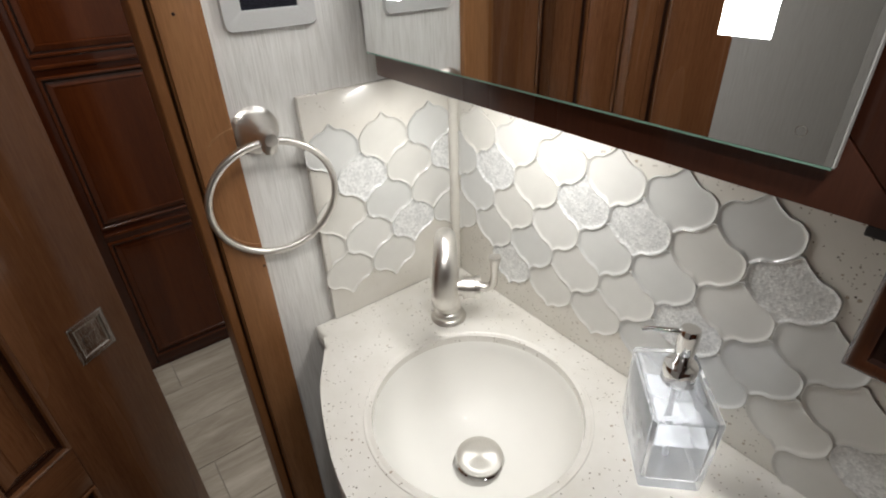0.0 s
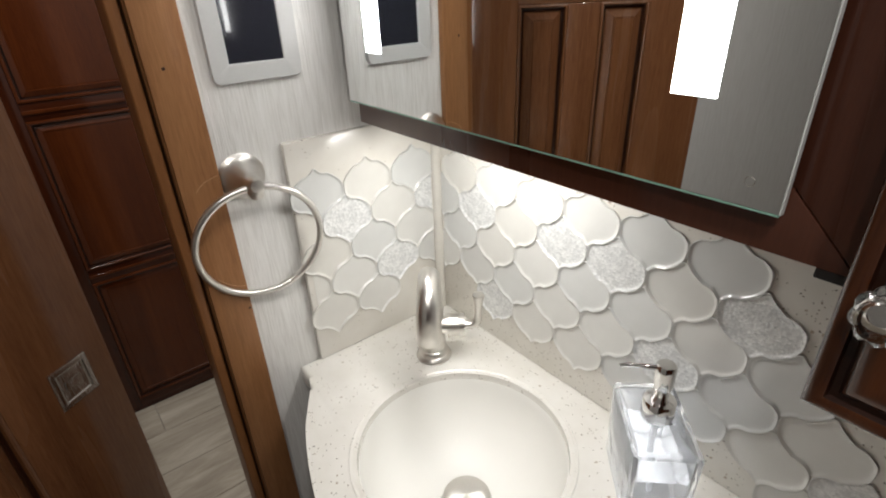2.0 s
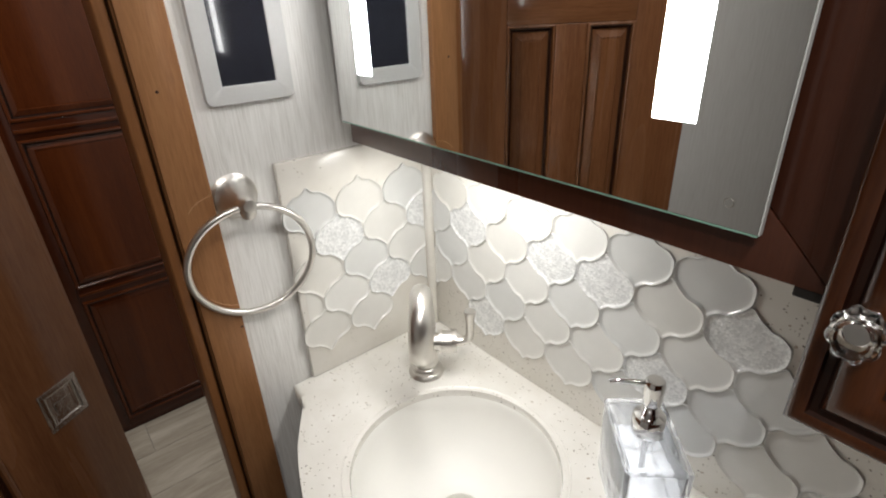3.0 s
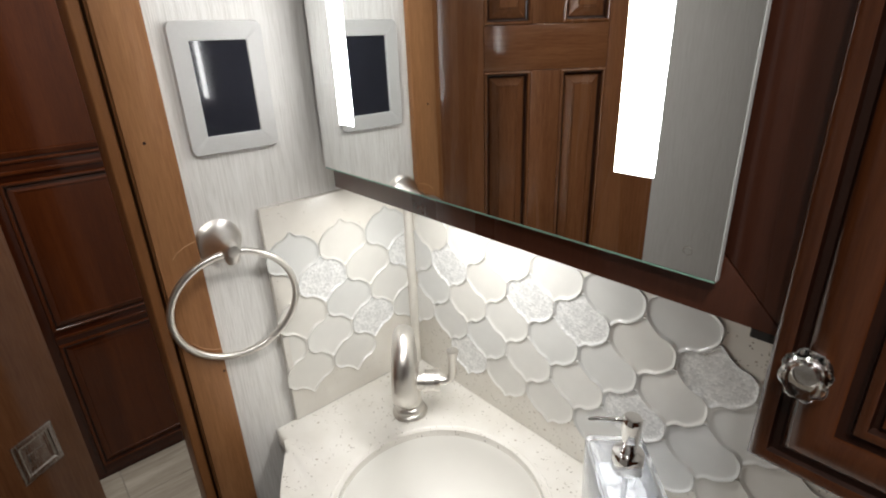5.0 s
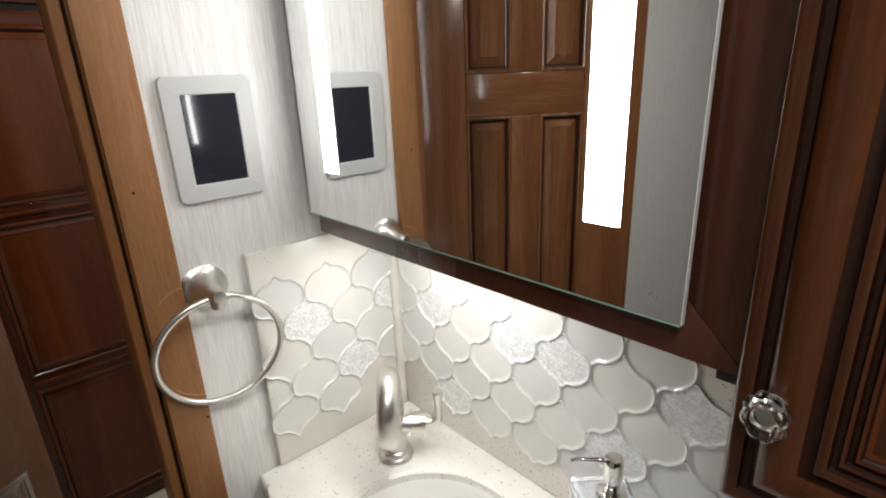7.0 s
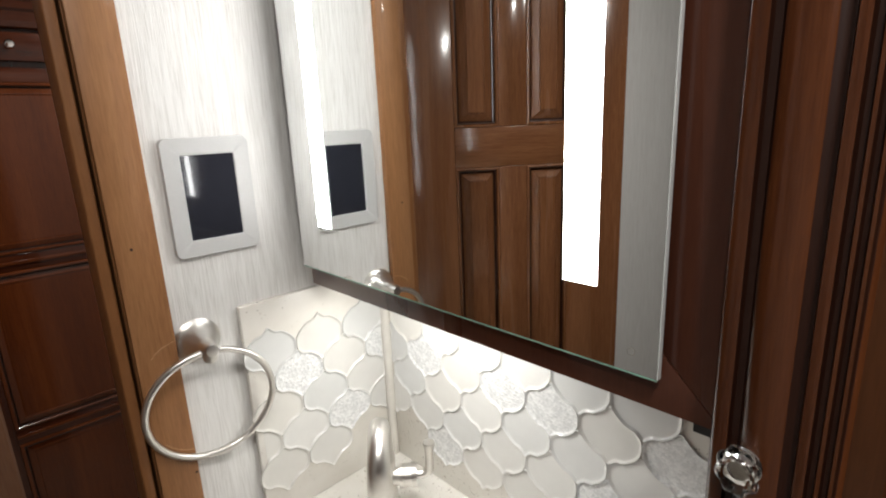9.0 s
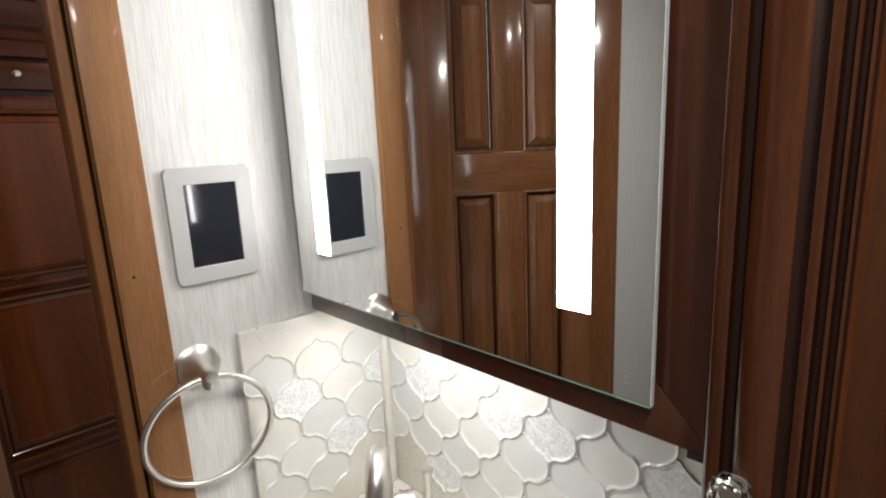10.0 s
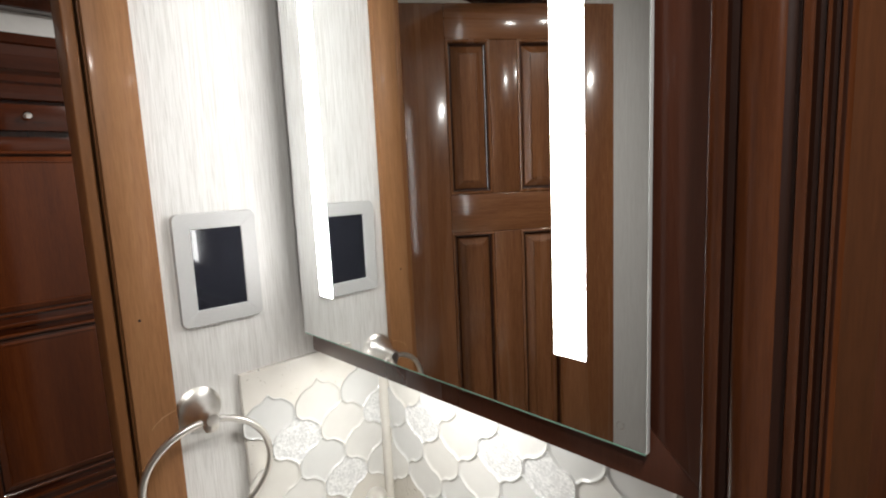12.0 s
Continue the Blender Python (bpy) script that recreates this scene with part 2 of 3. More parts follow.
def floor_mat():
    m, n, l, b = material("wood_look_floor_tile")
    v = coords(n, l, (1.0, 0.16, 1))
    info = n.new("ShaderNodeObjectInfo")
    broad = noise_tex(n, l, v, 14, 5, 0.62, 0.8)
    fine = noise_tex(n, l, v, 120, 4, 0.6)
    col = ramp(n, l, broad, [(0.30, (0.19, 0.155, 0.115)), (0.48, (0.36, 0.31, 0.245)), (0.68, (0.56, 0.51, 0.43))])
    col = mix(n, l, 0.25, col, ramp(n, l, fine, [(0.3, (0.33, 0.29, 0.24)), (0.7, (0.60, 0.565, 0.50))]))
    l.new(mix(n, l, 0.12, col, ramp(n, l, info.outputs["Random"], [(0, (0.3, 0.27, 0.22)), (1, (0.66, 0.62, 0.55))])), b.inputs["Base Color"])
    b.inputs["Roughness"].default_value = 0.32
    bump(n, l, b, broad, 0.1, 0.001)
    return m


FLOOR = floor_mat()
GROUT = plain("floor_grout", (0.33, 0.30, 0.26), 0.8, spread=0.1)


# ---- mesh helpers ----
def part(name, bm, mat, parent=None, label="", smooth=False, turned=True):
    """One mesh object from a bmesh, under a thing or a part."""
    if turned:
        bmesh.ops.recalc_face_normals(bm, faces=bm.faces[:])
    me = bpy.data.meshes.new(name)
    bm.to_mesh(me)
    bm.free()
    me.materials.append(mat)
    if smooth:
        me.polygons.foreach_set("use_smooth", [True] * len(me.polygons))
        me.set_sharp_from_angle(angle=radians(smooth if smooth is not True else 40))
    ob = new(name, me)
    ob.parent = parent
    return tagged(ob, label)


def thing(name, m, label, category, group="", kind=""):
    ob = new(name)
    ob.matrix_world = m
    ob.empty_display_size = 0.02
    return tagged(ob, label, category, group, kind)


def box(x0, x1, y0, y1, z0, z1, bevel=0.0, segments=2, bm=None):
    own = bm or bmesh.new()
    g = bmesh.ops.create_cube(own, size=1.0, matrix=Matrix.Translation(((x0 + x1) / 2, (y0 + y1) / 2, (z0 + z1) / 2)) @ Matrix.Diagonal((abs(x1 - x0), abs(y1 - y0), abs(z1 - z0), 1)))
    if bevel:
        es = {e for v in g["verts"] for e in v.link_edges}
        bmesh.ops.bevel(own, geom=list(es), offset=bevel, segments=segments, affect="EDGES", profile=0.5)
    return own


def lathe(profile, steps=40, m=Matrix()):
    """Turned shape from (radius, height) pairs."""
    bm = bmesh.new()
    rings = []
    for r, z in profile:
        if r < 1e-5:
            rings.append([bm.verts.new(m @ Vector((0, 0, z)))])
        else:
            rings.append([bm.verts.new(m @ Vector((r * math.cos(a), r * math.sin(a), z))) for a in (2 * math.pi * i / steps for i in range(steps))])
    for a, b in zip(rings, rings[1:]):
        for i in range(steps):
            j = (i + 1) % steps
            if len(a) == 1 and len(b) == 1:
                continue
            if len(a) == 1:
                bm.faces.new((a[0], b[i], b[j]))
            elif len(b) == 1:
                bm.faces.new((a[i], a[j], b[0]))
            else:
                bm.faces.new((a[i], a[j], b[j], b[i]))
    return bm


def tube(points, radius, steps=16, closed=False, bm=None):
    """A round bar along points; radius is a number or one for each point."""
    bm = bm or bmesh.new()
    pts = [Vector(p) for p in points]
    rad = radius if isinstance(radius, (list, tuple)) else [radius] * len(pts)
    rings, up = [], None
    for i, p in enumerate(pts):
        a = pts[i - 1] if (i or closed) else p
        b = pts[(i + 1) % len(pts)] if (i < len(pts) - 1 or closed) else p
        d = (b - a).normalized()
        if up is None:
            up = d.orthogonal().normalized()
        up = (up - d * up.dot(d)).normalized()
        side = d.cross(up)
        rings.append([bm.verts.new(p + rad[i] * (math.cos(t) * up + math.sin(t) * side)) for t in (2 * math.pi * k / steps for k in range(steps))])
    pairs = list(zip(rings, rings[1:])) + ([(rings[-1], rings[0])] if closed else [])
    for r, s in pairs:
        for k in range(steps):
            j = (k + 1) % steps
            bm.faces.new((r[k], r[j], s[j], s[k]))
    if not closed:
        bm.faces.new(rings[0])
        bm.faces.new(rings[-1])
    return bm


def slab(outline, z0, z1, bevel=0.0, segments=3, bm=None):
    """A plate from a plan outline, with rounded edges above and below."""
    bm = bm or bmesh.new()
    low = [bm.verts.new((x, y, z0)) for x, y in outline]
    f = bm.faces.new(low)
    g = bmesh.ops.extrude_face_region(bm, geom=[f])
    tops = [v for v in g["geom"] if isinstance(v, bmesh.types.BMVert)]
    for v in tops:
        v.co.z = z1
    if bevel:
        es = [e for e in bm.edges if abs(e.verts[0].co.z - e.verts[1].co.z) < 1e-6]
        bmesh.ops.bevel(bm, geom=es, offset=bevel, segments=segments, affect="EDGES", profile=0.5)
    return bm


def loops(u0, u1, v0, v1, profile, low=None):
    """Nested rectangles in a front plane (x, z), each (inset, depth out of the plane towards -y), the last one filled.
    Bands that lie at or under the depth low take the second material, the dark glaze left in the grooves."""
    bm = bmesh.new()
    rings = []
    for inset, out in profile:
        rings.append([bm.verts.new((x, -out, z)) for x, z in ((u0 + inset, v0 + inset), (u1 - inset, v0 + inset), (u1 - inset, v1 - inset), (u0 + inset, v1 - inset))])
    for k, (a, b) in enumerate(zip(rings, rings[1:])):
        for i in range(4):
            j = (i + 1) % 4
            f = bm.faces.new((a[i], a[j], b[j], b[i]))
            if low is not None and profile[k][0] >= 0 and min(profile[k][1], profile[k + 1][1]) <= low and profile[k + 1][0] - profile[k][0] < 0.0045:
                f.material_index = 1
    bm.faces.new(rings[-1])
    return bm


def frame_door(root, width, height, thick, stile, rails, splits, wood_v, wood_h, profile, low=None, field=None, glaze=None):
    """A framed door in root's own axes: x across from 0, z up from 0, its face at y = 0 towards -y. rails: (low, high) pairs; splits: inner uprights."""
    r = 0.0018
    for a, b in ((0, stile[0]), (width - stile[1], width)):
        part("stile", box(a, b, 0, thick, 0, height, r), wood_v, root, smooth=True)
    for lo, hi in rails:
        part("rail", box(stile[0] + 0.0004, width - stile[1] - 0.0004, 0.0003, thick - 0.0003, lo, hi, r), wood_h, root, smooth=True)
    xs = [stile[0]] + [x for s in splits for x in s] + [width - stile[1]]
    cols = list(zip(xs[::2], xs[1::2]))
    for (l0, h0), (l1, h1) in zip(rails, rails[1:]):
        for a, b in splits:
            part("mid_stile", box(a, b, 0.0003, thick - 0.0003, h0 + 0.0004, l1 - 0.0004, r), wood_v, root, smooth=True)
        for a, b in cols:
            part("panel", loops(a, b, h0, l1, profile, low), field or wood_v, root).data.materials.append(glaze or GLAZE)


def prism(points, y0, y1, bevel=0.0):
    """A board with the outline points (x, z), from y0 to y1."""
    bm = bmesh.new()
    a = [bm.verts.new((x, y0, z)) for x, z in points]
    b = [bm.verts.new((x, y1, z)) for x, z in points]
    for i in range(len(a)):
        j = (i + 1) % len(a)
        bm.faces.new((a[i], a[j], b[j], b[i]))
    bm.faces.new(a)
    bm.faces.new(b)
    if bevel:
        bmesh.ops.bevel(bm, geom=bm.edges[:], offset=bevel, segments=2, affect="EDGES", profile=0.5)
    return bm

# ---- the large structure ----
CEIL = 2.10
structure = dict(kind="structure")


def wall(name, x0, x1, y0, y1, z0, z1, mat, label):
    return tagged(part(name, box(x0, x1, y0, y1, z0, z1), mat), label, "wall", kind="structure")


# bathroom: the left wall x < -0.012 with the doorway from y -0.395 to -1.02
wall("wall_west", -0.125, -0.012, -0.3905, 0.06, 0, CEIL, WALLPAPER, "off-white vertically textured wallpaper wall beside the corner basin")
wall("wall_west_over_door", -0.125, -0.012, -1.02, -0.395, 1.915, CEIL, WALLPAPER, "off-white wallpaper strip over the doorway")
wall("wall_west_south", -0.125, 0.045, -2.2, -1.05, 0, CEIL, WALLPAPER, "off-white textured wallpaper wall past the doorway")
wall("wall_north", -0.012, 1.55, 0.012, 0.07, 0, CEIL, WALLPAPER, "off-white textured wallpaper wall behind the mirror cabinet")
# added closing walls: east dark to cut bounce, south pale to give some
wall("wall_east", 1.5, 1.56, -2.2, 0.012, 0, CEIL, CHERRY_DARK, "unseen closing wall behind the camera, kept dark to limit bounced light")
wall("wall_south", 0.045, 1.5, -2.2, -2.14, 0, CEIL, WALLPAPER, "off-white textured wallpaper wall closing the bathroom")
tagged(part("ceiling", box(-1.9, 1.6, -2.3, 1.3, CEIL, CEIL + 0.05), WHITE_PAINT), "white padded vinyl ceiling", "ceiling", kind="structure")
# hallway walls
wall("wall_hall_west", -1.86, -1.80, -2.2, 1.2, 0, CEIL, WALLPAPER, "off-white wall behind the hallway wardrobe")
wall("wall_hall_south", -1.8, -0.125, -2.2, -2.14, 0, CEIL, WALLPAPER, "off-white wall closing the hallway")
wall("wall_hall_north", -1.8, -0.125, 1.14, 1.2, 0, CEIL, WALLPAPER, "off-white wall at the hallway's end")
wall("wall_hall_east", -0.125, -0.013, 0.06, 1.14, 0, CEIL, WALLPAPER, "off-white hallway side wall")

wall("wall_hall_soffit", -1.79, -1.245, -2.14, 1.14, 1.956, CEIL, WHITE_PAINT, "white soffit above the hallway wardrobes")
floor = tagged(part("floor", box(-1.9, 1.6, -2.3, 1.3, -0.05, -0.004), GROUT), "grey-beige wood-look plank floor with thin joints", "floor", kind="structure")


def casing(name, y0, y1, z0, z1, mat):
    ob = thing(name, pose(0, 0, 0), "honey-coloured cherry door casing with small knots", "door trim", kind="structure")
    part("face_board", box(-0.012, 0.0, y0, y1, z0, z1, 0.002), mat, ob, smooth=True)
    return ob


trim = casing("trim_latch_side", -0.395, -0.345, 0, 1.965, CHERRY_LIGHT)
for y, z in ((-0.376, 1.337), (-0.349, 1.007)):
    part("knot", lathe([(0, 0.0003), (0.0013, 0.0003), (0.0019, 0)], 10, Matrix.Translation((0.0001, y, z)) @ pose(0, 0, 0, 0, 90, 0)), GLAZE, trim, "small dark pin knot")
part("jamb", box(-0.125, -0.0125, -0.396, -0.391, 0, 1.915, 0.001), CHERRY_JAMB, trim)
# near-black strip paints the shade in the recess between casing and stop
part("seal_gap", box(-0.050, -0.032, -0.3995, -0.3964, 0, 1.908), DARK, trim, "dark strip put in as the shade of the gap beside the casing")
part("door_stop", box(-0.064, -0.009, -0.4130, -0.3998, 0, 1.908, 0.0025, 3), CHERRY_JAMB, trim, "rounded cherry stop bead", True)
part("hall_casing", box(-0.138, -0.1255, -0.3975, -0.345, 0, 1.965, 0.003), CHERRY_JAMB, trim, smooth=True)
for arc in ([(-0.378, 1.190), (-0.372, 1.1965), (-0.364, 1.2015), (-0.354, 1.205), (-0.346, 1.2065)], [(-0.380, 1.066), (-0.374, 1.059), (-0.366, 1.052), (-0.356, 1.046), (-0.346, 1.043)]):
    part("scratch", tube([(0.0001, y, z) for y, z in arc], 0.0004, 6), EDGE_PALE, trim, "pale curved scratch worn by the towel ring")
head = thing("trim_head", pose(0, 0, 0), "cherry head casing over the doorway", "door trim", kind="structure")
part("face_board", box(-0.012, 0.0, -1.04, -0.3455, 1.915, 1.965, 0.002), CHERRY_LIGHT, head, smooth=True)
part("soffit", box(-0.125, -0.0125, -1.0, -0.402, 1.909, 1.9145), CHERRY_DARK, head)

# ---- backsplash ----
splash_w = thing("backsplash_west", pose(0, 0, 0), "cream speckled backsplash slab with inset milky glass tiles on the side wall", "backsplash", kind="structure")
splash_n = thing("backsplash_north", pose(0, 0, 0), "cream speckled backsplash slab with inset milky glass tiles under the mirror", "backsplash", kind="structure")
part("slab", box(-0.0115, 0.0, -0.258, 0.0115, 0.8605, 1.227, 0.0025), SPLASH, splash_w, smooth=True)
part("slab", box(0.0005, 0.98, 0.0, 0.0115, 0.8605, 1.241, 0.002), SPLASH, splash_n, smooth=True)
part("corner_bead", tube([(0.0045, -0.0045, 0.8602), (0.0045, -0.0045, 1.2265)], 0.0085, 14), CAULK, splash_n, "ivory caulk bead in the corner", True)

PITCH, STEP = 0.0845, 0.0512


def tile_outline(cusp, n=10):
    """Lantern tile round its centre: short upright sides, a bellied end and a hollow necked end; cusp T has the neck above."""
    w, a, h, sag = PITCH / 2, 0.0075, STEP - 0.0075, 0.0072
    half = []
    for p, q in ((Vector((0, h)), Vector((w, a))), (Vector((w, -a)), Vector((0, -h)))):
        d = q - p
        for i in range(n + 1):
            t = (i / n) ** 1.3
            half.append(p + d * t - Vector((0, sag * math.sin(math.pi * t ** 0.52) - 0.0042 * math.sin(math.pi * max(0.0, t - 0.55) / 0.45))))
    half = half[1:]
    pts = half[:-1] + [Vector((0, -h))] + [Vector((-p.x, p.y)) for p in reversed(half[:-1])]
    pts = [q for u, v in zip(pts, pts[1:] + pts[:1]) for q in (u * 0.75 + v * 0.25, u * 0.25 + v * 0.75)]
    if cusp == "L":
        pts = [Vector((p.x, -p.y)) for p in pts]
    return pts


def tile_mesh(cusp, height, name, mat, cut=None):
    pts = tile_outline(cusp)
    k = len(pts)
    bm = bmesh.new()
    rings = []
    for shrink, z in ((0.0001, 0.0003), (0.0002, height * 0.85), (0.0006, height), (0.0010, height * 0.95), (0.0021, height * 0.58), (0.0032, height * 0.30), (0.0045, height * 0.18), (0.0070, height * 0.13), (0.013, height * 0.15)):
        ring = []
        for i, q in enumerate(pts):
            w = q * (1 - shrink / 0.040)
            ring.append(bm.verts.new((w.x, -z, w.y)))
        rings.append(ring)
    for a, b in zip(rings, rings[1:]):
        for i in range(k):
            j = (i + 1) % k
            bm.faces.new((a[i], a[j], b[j], b[i]))
    bm.faces.new(rings[-1])
    bmesh.ops.recalc_face_normals(bm, faces=bm.faces[:])
    if cut:
        # a tile sawn off at the slab's edge: keeps the side towards which cut[1] points
        bmesh.ops.bisect_plane(bm, geom=bm.verts[:] + bm.edges[:] + bm.faces[:], plane_co=(cut[0], 0, 0), plane_no=(cut[1], 0, 0), clear_inner=True)
    me = bpy.data.meshes.new(name)
    bm.to_mesh(me)
    bm.free()
    me.materials.append(mat)
    me.polygons.foreach_set("use_smooth", [True] * len(me.polygons))
    return me


def lay_tiles():
    north = {k: tile_mesh("T", 0.0031, "tile", m) for k, m in (("glass", GLASS_TILE), ("pearl", PEARL_TILE))}
    west = {k: tile_mesh("L", 0.0031, "tile", m) for k, m in (("glass", GLASS_TILE), ("pearl", PEARL_TILE))}
    pearls = {(1, 1), (3, 1), (4, 1), (6, 1), (5, 3), (1, 4), (7, 4)}
    # rows from the top: height, first centre, last centre
    rows = [(1.1455, 0.0605, 0.49), (1.0943, 0.10275, 0.53), (1.0431, 0.0605, 0.57), (0.9919, 0.10275, 0.615), (0.9407, 0.145, 0.66), (0.8895, 0.6098, 0.70)]
    for r, (z, first, last) in enumerate(rows):
        base = 0.0605 if r % 2 == 0 else 0.10275 - PITCH
        x = first
        while x < last + 0.01:
            i = round((x - base) / PITCH)
            kind = "pearl" if (i, r) in pearls else "glass"
            ob = new("tile", north[kind])
            ob.parent = splash_n
            ob.matrix_basis = pose(x, 0, z)
            x += PITCH
    rows = [(1.1425, (-0.2205, -0.1355, -0.0505)), (1.0915, (-0.178, -0.093)), (1.0405, (-0.2205, -0.1355, -0.0505)), (0.9895, (-0.178, -0.093)), (0.9385, (-0.2205, -0.1355))]
    wp = {(-0.178, 1.0915), (-0.093, 0.9895)}
    for z, ys in rows:
        for y in ys:
            ob = new("tile", west["pearl" if (y, z) in wp else "glass"])
            ob.parent = splash_w
            ob.matrix_basis = pose(0, y, z, 0, 0, 90)

    def sawn(cusp, cut, parent, places, mat=GLASS_TILE):
        me = tile_mesh(cusp, 0.0031, "tile", mat, cut)
        for m in places:
            ob = new("tile", me)
            ob.parent = parent
            ob.matrix_basis = m

    sawn("T", (-0.0072, 1), splash_n, [pose(0.01825, 0, z) for z in (1.0943, 0.9919)])
    sawn("L", (-0.005, -1), splash_w, [pose(0, -0.008, 0.9895, 0, 0, 90)])
    sawn("L", (-0.005, -1), splash_w, [pose(0, -0.008, 1.0915, 0, 0, 90)], PEARL_TILE)
    sawn("L", (0.0145, 1), splash_w, [pose(0, -0.263, 0.9895, 0, 0, 90)])


lay_tiles()

# ---- counter with basin ----
BASIN = (0.285, -0.195)


def bow(points, n=8):
    """Smooth line through points."""
    out = []
    p = [Vector(q) for q in points]
    for i in range(len(p) - 1):
        a, b, c, d = p[max(i - 1, 0)], p[i], p[i + 1], p[min(i + 2, len(p) - 1)]
        for k in range(n):
            t = k / n
            out.append(0.5 * ((2 * b) + (c - a) * t + (2 * a - 5 * b + 4 * c - d) * t * t + (3 * b - a - 3 * c + d) * t ** 3))
    out.append(p[-1])
    return [(q.x, q.y) for q in out]


def make_counter():
    top = thing("vanity_countertop", pose(0, 0, 0), "cream speckled solid-surface corner counter with a bowed front", "countertop")
    line = [(-0.0115, 0.0115), (-0.0115, -0.2915), (0.012, -0.2945)] + bow([(0.024, -0.2935), (0.048, -0.303), (0.085, -0.325), (0.124, -0.347), (0.191, -0.373), (0.268, -0.393), (0.36, -0.400), (0.45, -0.392), (0.55, -0.37), (0.68, -0.35), (0.97, -0.35)]) + [(0.98, -0.345), (0.98, 0.0115)]
    bm = slab(line, 0.828, 0.86, 0.0075, 3)
    # basin opening
    hole = slab([(BASIN[0] + 0.141 * math.cos(a), BASIN[1] + 0.141 * math.sin(a)) for a in (2 * math.pi * i / 72 for i in range(72))], 0.80, 0.9)
    cutter = part("cutter", hole, STONE)
    ob = part("top", bm, STONE, top, smooth=True)
    mod = ob.modifiers.new("hole", "BOOLEAN")
    mod.object, mod.operation, mod.solver = cutter, "DIFFERENCE", "EXACT"
    bpy.context.view_layer.update()
    me = bpy.data.meshes.new_from_object(ob.evaluated_get(bpy.context.evaluated_depsgraph_get()))
    ob.modifiers.clear()
    ob.data = me
    me.polygons.foreach_set("use_smooth", [True] * len(me.polygons))
    me.set_sharp_from_angle(angle=radians(40))
    bpy.data.objects.remove(cutter)
    m = Matrix.Translation((*BASIN, 0))
    part("rim", lathe([(0.1522, 0.8599), (0.1515, 0.8611), (0.1495, 0.8612), (0.1475, 0.8600), (0.1440, 0.8575), (0.1415, 0.854), (0.1405, 0.850), (0.1404, 0.84)], 80, m), STONE, top, "rounded stone lip round the bowl", True)
    part("bowl", lathe([(0.1404, 0.8485), (0.1396, 0.8495), (0.1388, 0.847), (0.1380, 0.835), (0.135, 0.812), (0.127, 0.786), (0.113, 0.763), (0.09, 0.746), (0.06, 0.7375), (0.036, 0.7350), (0.036, 0.722), (0.0, 0.722)], 80, m), PORCELAIN, top, "glossy cream round undermount bowl", True)
    return top


counter = make_counter()
drain = thing("drain_stopper", pose(0.281, -0.186, 0.7352), "round brushed nickel pop-up drain stopper in the basin", "drain")
part("flange", lathe([(0.0355, 0.0), (0.0365, 0.002), (0.034, 0.003), (0.031, 0.0015), (0.029, -0.006), (0, -0.006)], 48), CHROME, drain, "chrome flange", True)
part("cap", lathe([(0.0, 0.0106), (0.004, 0.0106), (0.022, 0.0104), (0.0325, 0.0100), (0.0345, 0.0086), (0.0342, 0.0056), (0.012, 0.003), (0.012, -0.006)], 48), SPUN, drain, "brushed domed cap", True)

# ---- faucet ----
fx, fy = 0.112, -0.108
faucet = thing("bathroom_faucet", pose(fx, fy, 0.8602, 0, 0, -40), "brushed nickel gooseneck faucet with a side lever", "faucet")
part("base_ring", lathe([(0.0, 0), (0.0285, 0), (0.0292, 0.003), (0.027, 0.007), (0.0245, 0.0085), (0.0250, 0.012), (0.0222, 0.0165), (0.019, 0.018), (0, 0.018)], 40), NICKEL, faucet, smooth=True)
body = part("body", lathe([(0.0, 0.018), (0.0190, 0.018), (0.0205, 0.021), (0.0205, 0.027), (0.0195, 0.029), (0.0190, 0.05), (0.0183, 0.088), (0.0192, 0.090), (0.0192, 0.095), (0.0178, 0.097), (0, 0.097)], 40), NICKEL, faucet, smooth=True)
neck = [(0, 0, 0.094), (0, 0, 0.11), (0, 0, 0.128)]
for i in range(1, 15):
    a = math.pi * i / 14
    neck.append((0.040 * (1 - math.cos(a)), 0, 0.128 + 0.040 * math.sin(a)))
neck += [(0.0805, 0, 0.110), (0.081, 0, 0.092), (0.081, 0, 0.090)]
part("spout", tube(neck, [0.0178, 0.0172, 0.0166] + [0.0160] * 10 + [0.0163, 0.0168, 0.0174, 0.0180] + [0.0188, 0.0192, 0.0170], 28), NICKEL, faucet, "curved gooseneck spout, flared at its outlet", 50)
lever = part("lever_hub", tube([(0, 0.010, 0.060), (0, 0.024, 0.060), (0, 0.0242, 0.060), (0, 0.029, 0.060), (0, 0.0295, 0.060), (0, 0.043, 0.060), (0, 0.0435, 0.060), (0, 0.052, 0.060)], [0.0150, 0.0150, 0.0198, 0.0198, 0.0178, 0.0178, 0.0200, 0.0185], 28), NICKEL, faucet, smooth=True)
part("lever", tube([(0, 0.049, 0.060), (0, 0.060, 0.0595), (0, 0.068, 0.062), (0, 0.0725, 0.069), (0, 0.0735, 0.082), (0, 0.0735, 0.102), (0, 0.074, 0.114), (0, 0.074, 0.117)], [0.0075, 0.0072, 0.0070, 0.0068, 0.0066, 0.0074, 0.0100, 0.0092], 18), NICKEL, lever, "slim upright lever", 60)

